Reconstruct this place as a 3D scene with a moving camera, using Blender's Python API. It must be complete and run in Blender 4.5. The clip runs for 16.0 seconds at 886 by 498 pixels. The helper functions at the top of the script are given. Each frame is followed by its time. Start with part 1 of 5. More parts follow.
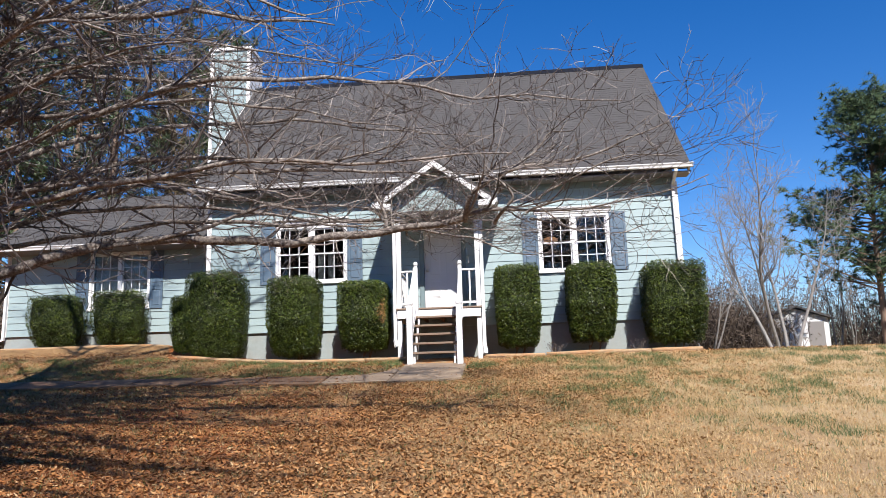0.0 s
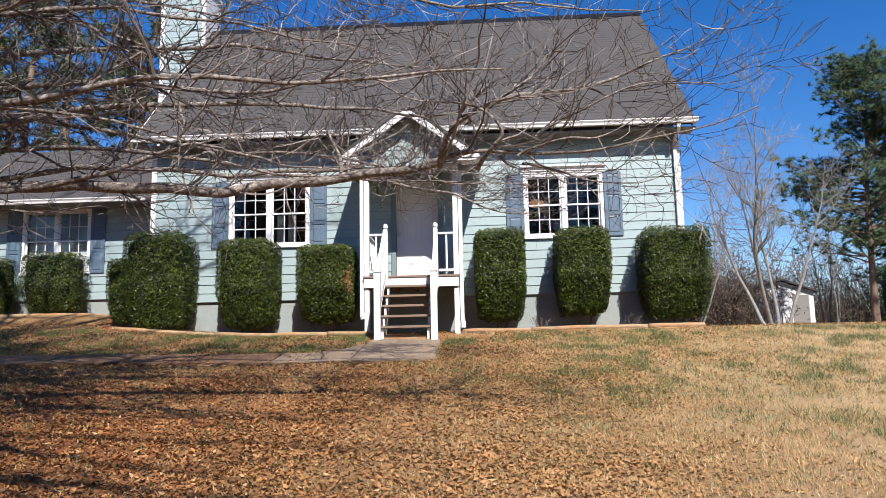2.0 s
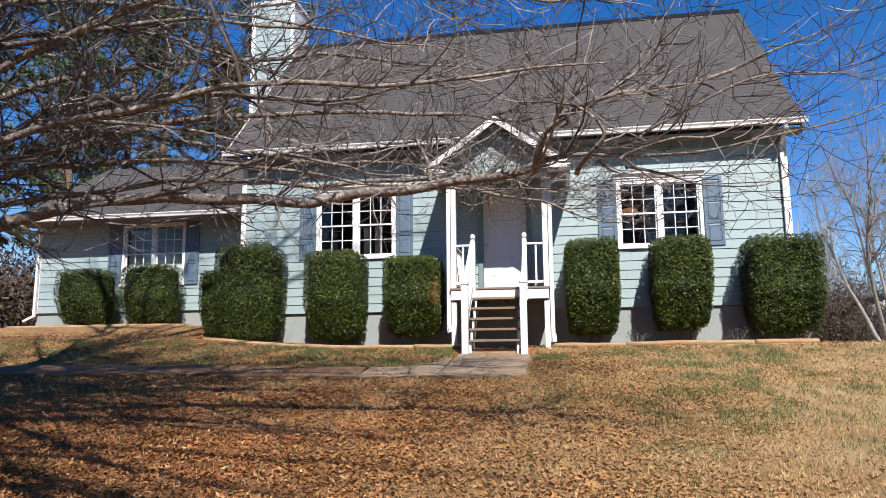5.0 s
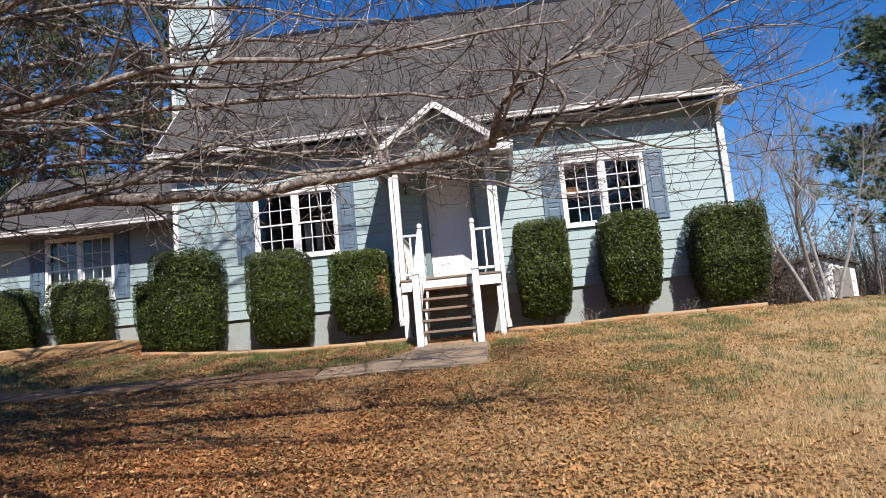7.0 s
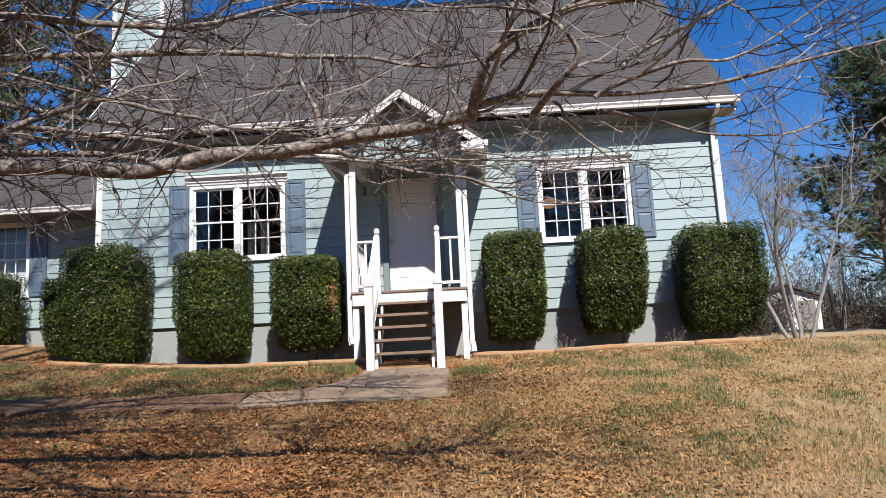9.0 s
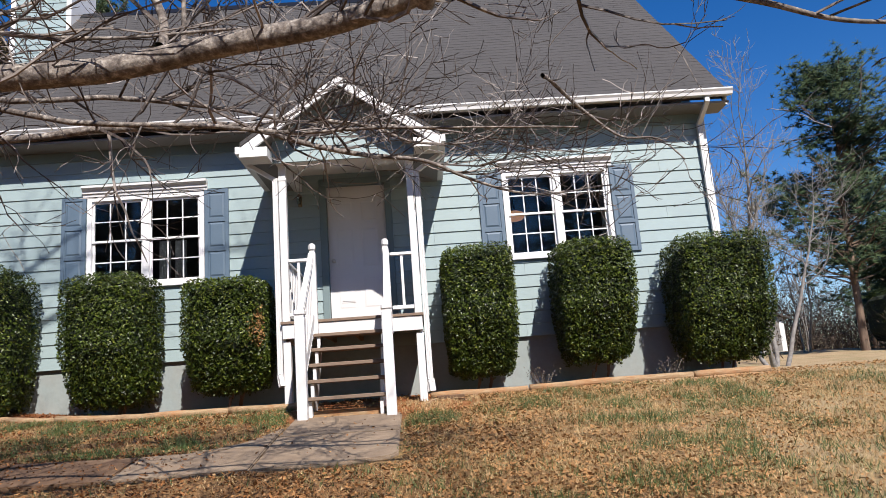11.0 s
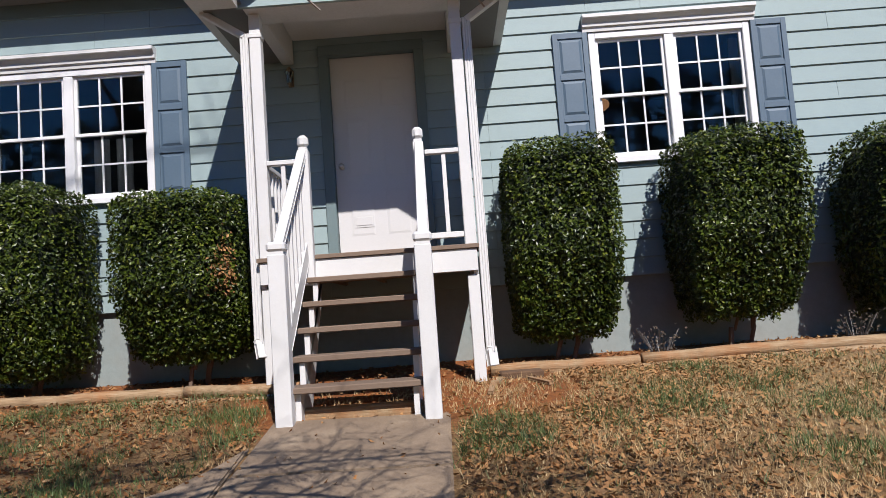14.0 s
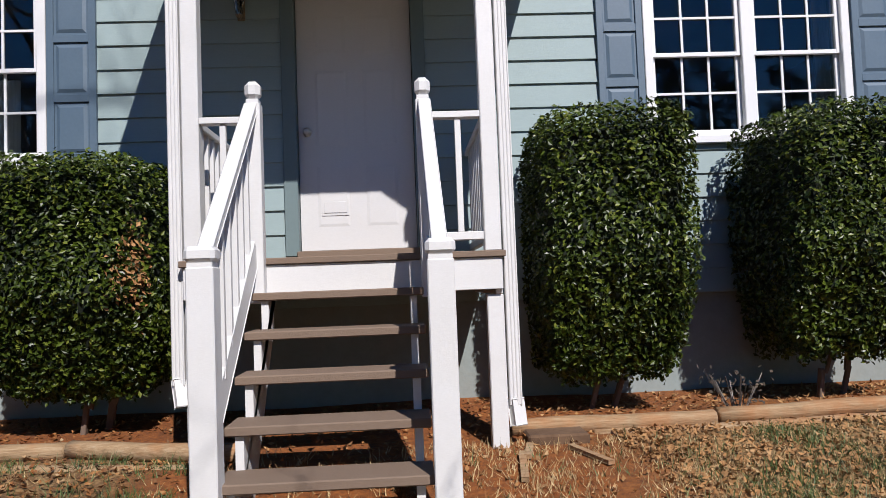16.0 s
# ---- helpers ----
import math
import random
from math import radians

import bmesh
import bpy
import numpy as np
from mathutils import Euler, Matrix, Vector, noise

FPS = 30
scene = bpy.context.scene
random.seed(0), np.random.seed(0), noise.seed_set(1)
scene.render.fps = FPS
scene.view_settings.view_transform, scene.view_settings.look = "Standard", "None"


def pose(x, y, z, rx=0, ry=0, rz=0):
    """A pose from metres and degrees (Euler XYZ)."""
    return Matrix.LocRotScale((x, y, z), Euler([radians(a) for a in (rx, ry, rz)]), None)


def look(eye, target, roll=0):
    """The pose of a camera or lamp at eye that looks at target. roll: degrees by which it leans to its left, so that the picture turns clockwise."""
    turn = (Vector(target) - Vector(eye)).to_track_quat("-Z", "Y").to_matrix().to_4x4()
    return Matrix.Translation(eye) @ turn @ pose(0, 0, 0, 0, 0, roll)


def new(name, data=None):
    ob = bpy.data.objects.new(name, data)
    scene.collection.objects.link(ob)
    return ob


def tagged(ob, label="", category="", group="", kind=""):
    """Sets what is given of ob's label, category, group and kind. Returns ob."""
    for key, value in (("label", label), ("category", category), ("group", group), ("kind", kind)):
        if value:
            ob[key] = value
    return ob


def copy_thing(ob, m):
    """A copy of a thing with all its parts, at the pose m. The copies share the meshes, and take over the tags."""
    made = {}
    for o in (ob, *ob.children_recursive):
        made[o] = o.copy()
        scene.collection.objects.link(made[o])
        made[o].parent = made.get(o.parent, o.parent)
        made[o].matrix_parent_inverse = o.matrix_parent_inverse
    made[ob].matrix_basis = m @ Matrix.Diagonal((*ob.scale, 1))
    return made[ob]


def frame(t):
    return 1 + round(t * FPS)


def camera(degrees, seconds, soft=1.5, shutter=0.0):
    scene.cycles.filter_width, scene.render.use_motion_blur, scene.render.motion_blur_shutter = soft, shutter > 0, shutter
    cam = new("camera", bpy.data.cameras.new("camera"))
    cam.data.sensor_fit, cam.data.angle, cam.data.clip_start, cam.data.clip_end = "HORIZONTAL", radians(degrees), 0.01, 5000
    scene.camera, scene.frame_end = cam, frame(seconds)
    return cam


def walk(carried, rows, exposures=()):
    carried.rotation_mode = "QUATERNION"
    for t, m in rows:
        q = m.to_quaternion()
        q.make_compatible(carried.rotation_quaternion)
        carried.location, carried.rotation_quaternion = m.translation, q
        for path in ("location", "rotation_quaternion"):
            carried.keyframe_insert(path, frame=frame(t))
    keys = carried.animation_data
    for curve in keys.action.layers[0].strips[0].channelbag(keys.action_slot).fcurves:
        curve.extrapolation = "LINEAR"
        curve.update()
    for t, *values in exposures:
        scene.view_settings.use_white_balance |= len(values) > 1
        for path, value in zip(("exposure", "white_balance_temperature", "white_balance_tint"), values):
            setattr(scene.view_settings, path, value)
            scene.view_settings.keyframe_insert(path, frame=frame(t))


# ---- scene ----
cam = camera(62.9, 16.0, soft=0.5)
PATH = [
    (0, (1.457, -17.349, -0.371), (1.294, -15.388, -0.01), -1.7),
    (0.5, (1.491, -16.884, -0.357), (1.324, -14.919, -0.027), -2.0),
    (1, (1.469, -16.397, -0.332), (1.292, -14.429, -0.023), -2.0),
    (1.5, (1.405, -15.943, -0.215), (1.251, -13.97, 0.069), -2.0),
    (2, (1.395, -15.492, -0.193), (1.288, -13.513, 0.082), -1.2),
    (2.5, (1.322, -15.187, -0.108), (1.125, -13.219, 0.187), -2.5),
    (3, (1.353, -15.063, -0.115), (1.027, -13.116, 0.203), -1.1),
    (3.5, (1.281, -15.068, -0.126), (0.954, -13.12, 0.192), 0.0),
    (3.7, (1.227, -15.109, -0.13), (0.895, -13.161, 0.187), 0.0),
    (5.8, (1.287, -15.083, -0.133), (0.973, -13.132, 0.174), -1.1),
    (6, (1.28, -15.063, -0.127), (1.009, -13.11, 0.201), -1.4),
    (6.5, (1.142, -14.993, -0.22), (0.956, -13.026, 0.089), -4.1),
    (7, (1.014, -14.738, -0.155), (0.851, -12.766, 0.13), -5.3),
    (7.5, (0.983, -14.437, -0.159), (0.815, -12.463, 0.116), -4.2),
    (8, (0.978, -13.976, -0.078), (0.891, -11.995, 0.187), -5.2),
    (8.5, (0.859, -13.583, -0.008), (0.889, -11.6, 0.243), -2.2),
    (9, (0.933, -13.114, 0.042), (0.874, -11.14, 0.355), -2.8),
    (9.5, (0.907, -12.631, 0.11), (0.926, -10.666, 0.483), -3.5),
    (9.7, (0.908, -12.464, 0.13), (0.959, -10.501, 0.514), -3.1),
    (11.8, (0.951, -10.103, 0.316), (1.02, -8.141, 0.697), -4.6),
    (12, (0.938, -9.863, 0.353), (0.994, -7.896, 0.71), -3.5),
    (12.5, (0.976, -9.323, 0.42), (0.945, -7.344, 0.707), -4.5),
    (13, (0.927, -8.718, 0.53), (0.888, -6.739, 0.814), -1.3),
    (13.5, (0.814, -8.141, 0.633), (0.737, -6.159, 0.881), -3.7),
    (14, (0.7, -7.56, 0.713), (0.681, -5.567, 0.881), -4.1),
    (14.5, (0.574, -7.014, 0.818), (0.655, -5.023, 0.982), -4.6),
    (15, (0.458, -6.549, 0.907), (0.631, -4.568, 1.13), -5.8),
    (15.5, (0.394, -6.076, 1.035), (0.528, -4.086, 1.188), -3.4),
    (16, (0.368, -5.675, 1.066), (0.468, -3.68, 1.165), -2.2),
]
EXPOSURES = [(0.0, 0.98, 6250, 14), (3.0, 0.92, 6380, 14), (9.5, 0.80, 6400, 14), (12.0, 0.66, 6380, 15), (13.5, 0.46, 6250, 15), (16.0, 0.35, 6150, 15)]
walk(cam, [(t, look(eye, target, roll)) for t, eye, target, roll in PATH], EXPOSURES)

# ---- world, sun and exposure ----
SUN = Vector((0.31, -0.97, 1.0)).normalized()          # towards the sun
world = bpy.data.worlds.new("sky")
scene.world = world
world.use_nodes = True
wn = world.node_tree
sky = wn.nodes.new("ShaderNodeTexSky")
sky.sky_type = "NISHITA"
sky.sun_disc = False
sky.sun_elevation = math.asin(SUN.z)
sky.sun_rotation = math.atan2(SUN.x, SUN.y)
sky.air_density, sky.dust_density, sky.ozone_density, sky.altitude = 1.0, 0.0, 2.5, 300
wn.nodes["Background"].inputs["Strength"].default_value = 0.035
deep = wn.nodes.new("ShaderNodeHueSaturation")
deep.inputs["Saturation"].default_value = 1.4
deep.inputs["Hue"].default_value = 0.51
deep.inputs["Value"].default_value = 2.15
wn.links.new(sky.outputs["Color"], deep.inputs["Color"])
wn.links.new(deep.outputs["Color"], wn.nodes["Background"].inputs["Color"])
sun = new("sun", bpy.data.lights.new("sun", "SUN"))
sun.data.energy, sun.data.angle, sun.data.color = 5.0, radians(0.53), (1.0, 0.945, 0.86)
sun.matrix_world = look(SUN * 60, (0, 0, 0))

# ---- helpers for meshes and materials ----
rng = random.Random(7)


def thing(name, at=(0, 0, 0), label="", category="", group="", kind=""):
    ob = new(name)
    ob.empty_display_size = 0.2
    ob.location = at
    return tagged(ob, label, category, group, kind)


def part(name, bm, material, parent=None, label="", smooth=False):
    """Links a bmesh, drawn in world places, as one mesh under a thing or a part."""
    me = bpy.data.meshes.new(name)
    if parent is not None:
        base = Vector((0, 0, 0))
        p = parent
        while p is not None:
            base += p.location
            p = p.parent
        bmesh.ops.translate(bm, verts=bm.verts, vec=-base)
    bm.to_mesh(me)
    bm.free()
    if smooth:
        for poly in me.polygons:
            poly.use_smooth = True
    me.materials.append(material)
    ob = new(name, me)
    ob.parent = parent
    if label:
        ob["label"] = label
    return ob


def raw(name, verts, faces, material, parent=None, smooth=False):
    me = bpy.data.meshes.new(name)
    me.from_pydata(verts, [], faces)
    if smooth:
        me.polygons.foreach_set("use_smooth", [True] * len(me.polygons))
    me.materials.append(material)
    ob = new(name, me)
    ob.parent = parent
    return ob


def box(bm, x0, x1, y0, y1, z0, z1, bevel=0.0, m=None):
    made = bmesh.ops.create_cube(bm, size=1.0)["verts"]
    for v in made:
        v.co = Vector(((x0 + x1) / 2 + v.co.x * (x1 - x0), (y0 + y1) / 2 + v.co.y * (y1 - y0), (z0 + z1) / 2 + v.co.z * (z1 - z0)))
        if m is not None:
            v.co = m @ v.co
    if bevel:
        edges = list({e for v in made for e in v.link_edges})
        bmesh.ops.bevel(bm, geom=edges, offset=bevel, segments=1, affect="EDGES")
    return made


def prism(bm, outline, axis, a, b):
    """Pushes a closed outline of two coordinates along an axis from a to b."""
    def at(u, v, w):
        return {"x": (w, u, v), "y": (u, w, v), "z": (u, v, w)}[axis]
    lo = [bm.verts.new(at(u, v, a)) for u, v in outline]
    hi = [bm.verts.new(at(u, v, b)) for u, v in outline]
    bm.faces.new(lo), bm.faces.new(hi[::-1])
    for i in range(len(lo)):
        j = (i + 1) % len(lo)
        bm.faces.new((lo[i], hi[i], hi[j], lo[j]))
    bmesh.ops.recalc_face_normals(bm, faces=bm.faces)


def beam(bm, a, b, w, h, bevel=0.0):
    """A square bar between two places, w wide and h deep."""
    a, b = Vector(a), Vector(b)
    d = b - a
    turn = d.to_track_quat("Z", "Y").to_matrix().to_4x4()
    m = Matrix.Translation((a + b) / 2) @ turn
    L = d.length / 2
    return box(bm, -w / 2, w / 2, -h / 2, h / 2, -L, L, bevel, m)


def bar(x0, x1, y0, y1, z0, z1, bevel=0.004):
    bm = bmesh.new()
    box(bm, x0, x1, y0, y1, z0, z1, bevel)
    return bm


def material(name, colour, rough=0.6, metal=0.0):
    m = bpy.data.materials.new(name)
    m.use_nodes = True
    p = m.node_tree.nodes["Principled BSDF"]
    p.inputs["Base Color"].default_value = (*colour, 1)
    p.inputs["Roughness"].default_value = rough
    p.inputs["Metallic"].default_value = metal
    return m, m.node_tree, p


def node(nt, kind, **values):
    n = nt.nodes.new(kind)
    for k, v in values.items():
        n.inputs[k].default_value = v
    return n


def ramp(nt, fac, stops):
    r = nt.nodes.new("ShaderNodeValToRGB")
    e = r.color_ramp.elements
    while len(e) < len(stops):
        e.new(0.5)
    for el, (at, c) in zip(e, stops):
        el.position, el.color = at, (*c, 1) if len(c) == 3 else c
    nt.links.new(fac, r.inputs["Fac"])
    return r.outputs["Color"]


def mixed(nt, fac, a, b, mode="MIX"):
    n = nt.nodes.new("ShaderNodeMix")
    n.data_type, n.blend_type = "RGBA", mode
    for sock, v in ((n.inputs[0], fac), (n.inputs[6], a), (n.inputs[7], b)):
        if hasattr(v, "is_linked"):
            nt.links.new(v, sock)
        elif isinstance(v, tuple):
            sock.default_value = (*v, 1)
        else:
            sock.default_value = v
    return n.outputs[2]


def noised(nt, scale, detail=4.0, rough=0.6, stretch=None, world=True):
    n = node(nt, "ShaderNodeTexNoise", Scale=scale, Detail=detail, Roughness=rough)
    src = nt.nodes.new("ShaderNodeNewGeometry").outputs["Position"] if world else nt.nodes.new("ShaderNodeTexCoord").outputs["Object"]
    if stretch:
        mp = nt.nodes.new("ShaderNodeMapping")
        mp.inputs["Scale"].default_value = stretch
        nt.links.new(src, mp.inputs["Vector"])
        src = mp.outputs["Vector"]
    nt.links.new(src, n.inputs["Vector"])
    return n.outputs["Fac"]


def bumped(nt, p, fac, strength=0.3, distance=0.01):
    b = node(nt, "ShaderNodeBump", Strength=strength, Distance=distance)
    nt.links.new(fac, b.inputs["Height"])
    nt.links.new(b.outputs["Normal"], p.inputs["Normal"])


def painted(name, colour, dirt, rough=0.5, grain=(3, 3, 60), amount=0.5, per_object=0.0, relief=0.25):
    """Painted wood: faint grain, weathering in patches, dirt."""
    m, nt, p = material(name, colour, rough)
    wear = ramp(nt, noised(nt, 2.2, 6), [(0.35, (0, 0, 0)), (0.75, (1, 1, 1))])
    fine = noised(nt, 14.0, 5, 0.7, grain)
    c = mixed(nt, 0.0, colour, dirt)
    f = nt.nodes.new("ShaderNodeMath")
    f.operation = "MULTIPLY"
    f.inputs[1].default_value = amount
    nt.links.new(wear, f.inputs[0])
    c = mixed(nt, f.outputs[0], colour, dirt)
    c = mixed(nt, 0.35, c, ramp(nt, fine, [(0.3, tuple(x * 0.75 for x in colour)), (0.7, tuple(min(1, x * 1.12) for x in colour))]))
    if per_object:
        info = nt.nodes.new("ShaderNodeObjectInfo")
        c = mixed(nt, per_object, c, ramp(nt, info.outputs["Random"], [(0.0, tuple(x * 0.8 for x in colour)), (1.0, tuple(min(1, x * 1.15) for x in colour))]))
    nt.links.new(c, p.inputs["Base Color"])
    bumped(nt, p, fine, relief, 0.004)
    return m


WHITE = painted("white_paint", (0.80, 0.80, 0.79), (0.56, 0.53, 0.47), 0.45, amount=0.35)
TRIM = painted("window_vinyl", (0.80, 0.80, 0.80), (0.62, 0.62, 0.6), 0.35, amount=0.2, relief=0.1)
SIDING = painted("siding_paint", (0.415, 0.54, 0.545), (0.345, 0.455, 0.46), 0.6, (1.2, 1.2, 40), 0.6, 0.12, 0.35)
TEAL = painted("trim_teal", (0.26, 0.36, 0.37), (0.21, 0.30, 0.31), 0.55)
SHUTTER = painted("shutter_paint", (0.125, 0.185, 0.25), (0.20, 0.265, 0.325), 0.5, (3, 3, 3), 0.6, 0.0, 0.2)
DOORWHITE = painted("door_paint", (0.74, 0.73, 0.72), (0.62, 0.60, 0.58), 0.4, amount=0.3, relief=0.1)
FOUND = painted("parged_block", (0.44, 0.52, 0.51), (0.48, 0.40, 0.32), 0.85, (1, 1, 1), 0.5, 0.0, 0.6)
TREAD = painted("weathered_tread", (0.26, 0.18, 0.125), (0.32, 0.24, 0.175), 0.8, (1.5, 40, 40), 0.7, 0.3, 0.6)
RAWWOOD = painted("bare_framing", (0.22, 0.17, 0.12), (0.12, 0.09, 0.07), 0.85, (2, 40, 40), 0.6)
# soffit paint darkened to carry the shade under the eaves; also on the shed door
SOFFIT = painted("soffit_paint_shaded", (0.24, 0.225, 0.21), (0.18, 0.17, 0.16), 0.6, amount=0.3)
# the dimness of the unlit rooms is put into this dark colour
DARKROOM, nt, p = material("dim_room_shade", (0.10, 0.09, 0.085), 0.9)
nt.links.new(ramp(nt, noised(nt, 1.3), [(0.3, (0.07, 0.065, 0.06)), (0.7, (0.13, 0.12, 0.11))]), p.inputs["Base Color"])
BLACK, nt, p = material("black_metal", (0.02, 0.02, 0.02), 0.4, 0.6)
STEEL, nt, p = material("brushed_knob", (0.5, 0.48, 0.44), 0.3, 1.0)
CURTAIN = painted("curtain_cloth", (0.72, 0.73, 0.75), (0.55, 0.56, 0.58), 0.9, (20, 20, 1), 0.5)
BRASS, nt, p = material("dull_brass", (0.20, 0.15, 0.09), 0.5)
p.inputs["Metallic"].default_value = 0.6
nt.links.new(ramp(nt, noised(nt, 60, 4), [(0.35, (0.09, 0.07, 0.05)), (0.7, (0.30, 0.22, 0.13))]), p.inputs["Base Color"])
AMBER, nt, p = material("amber_lamp_glass", (0.85, 0.42, 0.2), 0.4)
p.inputs["Emission Color"].default_value = (1.0, 0.45, 0.2, 1)
p.inputs["Emission Strength"].default_value = 0.35

GLASS, nt, p = material("window_glass", (0.95, 0.97, 0.97), 0.0)
p.inputs["IOR"].default_value = 1.5
see = nt.nodes.new("ShaderNodeBsdfTransparent")
see.inputs["Color"].default_value = (0.72, 0.76, 0.76, 1)
gloss = node(nt, "ShaderNodeBsdfGlossy", Roughness=0.02)
fr = node(nt, "ShaderNodeFresnel", IOR=1.5)
mx = nt.nodes.new("ShaderNodeMixShader")
nt.links.new(fr.outputs[0], mx.inputs[0])
nt.links.new(see.outputs[0], mx.inputs[1])
nt.links.new(gloss.outputs[0], mx.inputs[2])
nt.links.new(mx.outputs[0], nt.nodes["Material Output"].inputs["Surface"])

ROOF, nt, p = material("asphalt_shingle", (0.1, 0.1, 0.1), 0.95)
info = nt.nodes.new("ShaderNodeNewGeometry")
c = ramp(nt, info.outputs["Random Per Island"], [(0.0, (0.064, 0.060, 0.058)), (0.5, (0.07, 0.066, 0.063)), (1.0, (0.077, 0.072, 0.069))])
c = mixed(nt, 0.5, c, ramp(nt, noised(nt, 180, 2), [(0.3, (0.04, 0.038, 0.038)), (0.7, (0.12, 0.112, 0.108))]))
c = mixed(nt, 0.25, c, ramp(nt, noised(nt, 0.6, 4), [(0.35, (0.055, 0.052, 0.05)), (0.7, (0.10, 0.094, 0.09))]))
nt.links.new(c, p.inputs["Base Color"])
bumped(nt, p, noised(nt, 220, 2), 0.5, 0.004)

LOG, nt, p = material("weathered_timber", (0.4, 0.28, 0.17), 0.85)
g = noised(nt, 9, 6, 0.7, (0.6, 8, 8))
c = ramp(nt, g, [(0.25, (0.20, 0.12, 0.065)), (0.5, (0.42, 0.29, 0.17)), (0.75, (0.58, 0.45, 0.30))])
c = mixed(nt, ramp(nt, noised(nt, 3.0, 4), [(0.45, (0, 0, 0)), (0.7, (0.7, 0.7, 0.7))]), c, (0.46, 0.19, 0.075))
nt.links.new(c, p.inputs["Base Color"])
bumped(nt, p, g, 0.6, 0.012)

CONCRETE, nt, p = material("old_concrete", (0.36, 0.32, 0.27), 0.9)
c = ramp(nt, noised(nt, 3.0, 8, 0.7), [(0.3, (0.13, 0.082, 0.05)), (0.55, (0.23, 0.165, 0.11)), (0.75, (0.38, 0.30, 0.215))])
c = mixed(nt, 0.3, c, ramp(nt, noised(nt, 160, 3), [(0.3, (0.16, 0.13, 0.10)), (0.7, (0.55, 0.5, 0.43))]))
nt.links.new(c, p.inputs["Base Color"])
bumped(nt, p, noised(nt, 90, 4), 0.4, 0.006)

STAINED, nt, p = material("leaf_stained_concrete", (0.2, 0.13, 0.08), 0.95)
c = ramp(nt, noised(nt, 3.0, 8, 0.7), [(0.3, (0.10, 0.05, 0.024)), (0.55, (0.19, 0.11, 0.058)), (0.75, (0.32, 0.22, 0.135))])
nt.links.new(c, p.inputs["Base Color"])
bumped(nt, p, noised(nt, 90, 4), 0.4, 0.006)

BARK, nt, p = material("grey_bark", (0.2, 0.15, 0.12), 0.85)
c = ramp(nt, noised(nt, 26, 5, 0.7), [(0.34, (0.045, 0.032, 0.025)), (0.50, (0.125, 0.098, 0.078)), (0.66, (0.31, 0.27, 0.22))])
nt.links.new(c, p.inputs["Base Color"])
bumped(nt, p, noised(nt, 60, 5), 0.6, 0.006)
TWIG, nt, p = material("twig_bark", (0.14, 0.09, 0.075), 0.6)
info = nt.nodes.new("ShaderNodeNewGeometry")
c = ramp(nt, info.outputs["Random Per Island"], [(0.0, (0.035, 0.025, 0.021)), (0.65, (0.10, 0.075, 0.062)), (1.0, (0.36, 0.31, 0.27))])
c = mixed(nt, ramp(nt, noised(nt, 18, 4, 0.7), [(0.54, (0, 0, 0)), (0.66, (0.55, 0.55, 0.55))]), c, (0.40, 0.36, 0.32))
nt.links.new(c, p.inputs["Base Color"])
PALEBARK, nt, p = material("pale_bark", (0.4, 0.36, 0.32), 0.85)
nt.links.new(ramp(nt, noised(nt, 8, 5), [(0.3, (0.17, 0.15, 0.13)), (0.7, (0.38, 0.345, 0.30))]), p.inputs["Base Color"])
PINEBARK, nt, p = material("pine_bark", (0.2, 0.13, 0.09), 0.95)
nt.links.new(ramp(nt, noised(nt, 6, 5, 0.6, (1, 1, 0.3)), [(0.3, (0.10, 0.065, 0.045)), (0.7, (0.30, 0.21, 0.15))]), p.inputs["Base Color"])


def leafy(name, stops, rough=0.4, see=0.0):
    m, nt, p = material(name, stops[0][1], rough)
    info = nt.nodes.new("ShaderNodeNewGeometry")
    c = ramp(nt, info.outputs["Random Per Island"], stops)
    c = mixed(nt, 0.35, c, ramp(nt, noised(nt, 2.5, 4), [(0.35, tuple(x * 0.6 for x in stops[0][1])), (0.7, stops[-2][1])]))
    nt.links.new(c, p.inputs["Base Color"])
    return m


LEAF = leafy("holly_leaf", [(0.0, (0.010, 0.022, 0.004)), (0.5, (0.038, 0.062, 0.007)), (0.85, (0.110, 0.155, 0.018)), (1.0, (0.27, 0.29, 0.055))], 0.38)
RUST = leafy("dead_leaf", [(0.0, (0.20, 0.09, 0.03)), (0.6, (0.34, 0.16, 0.05)), (1.0, (0.42, 0.24, 0.09))], 0.7)
# near-black colour that stands for the shade behind the leaves
CORE, nt, p = material("bush_inner_shade", (0.012, 0.018, 0.009), 1.0)
LEAF.node_tree.nodes["Principled BSDF"].inputs["Specular IOR Level"].default_value = 0.30
NEEDLE = leafy("pine_needle", [(0.0, (0.03, 0.062, 0.02)), (0.6, (0.062, 0.105, 0.034)), (1.0, (0.12, 0.15, 0.05))], 0.55)
OLDNEEDLE = leafy("brown_pine_needle", [(0.0, (0.06, 0.055, 0.022)), (0.6, (0.16, 0.115, 0.045)), (1.0, (0.28, 0.19, 0.08))], 0.7)
BRUSH = leafy("dry_brush", [(0.0, (0.07, 0.05, 0.035)), (0.6, (0.17, 0.12, 0.08)), (1.0, (0.28, 0.20, 0.13))], 0.9)
LITTER = leafy("leaf_litter", [(0.0, (0.06, 0.022, 0.010)), (0.35, (0.21, 0.075, 0.026)), (0.72, (0.40, 0.165, 0.060)), (0.9, (0.54, 0.30, 0.14)), (1.0, (0.62, 0.46, 0.28))], 0.8)
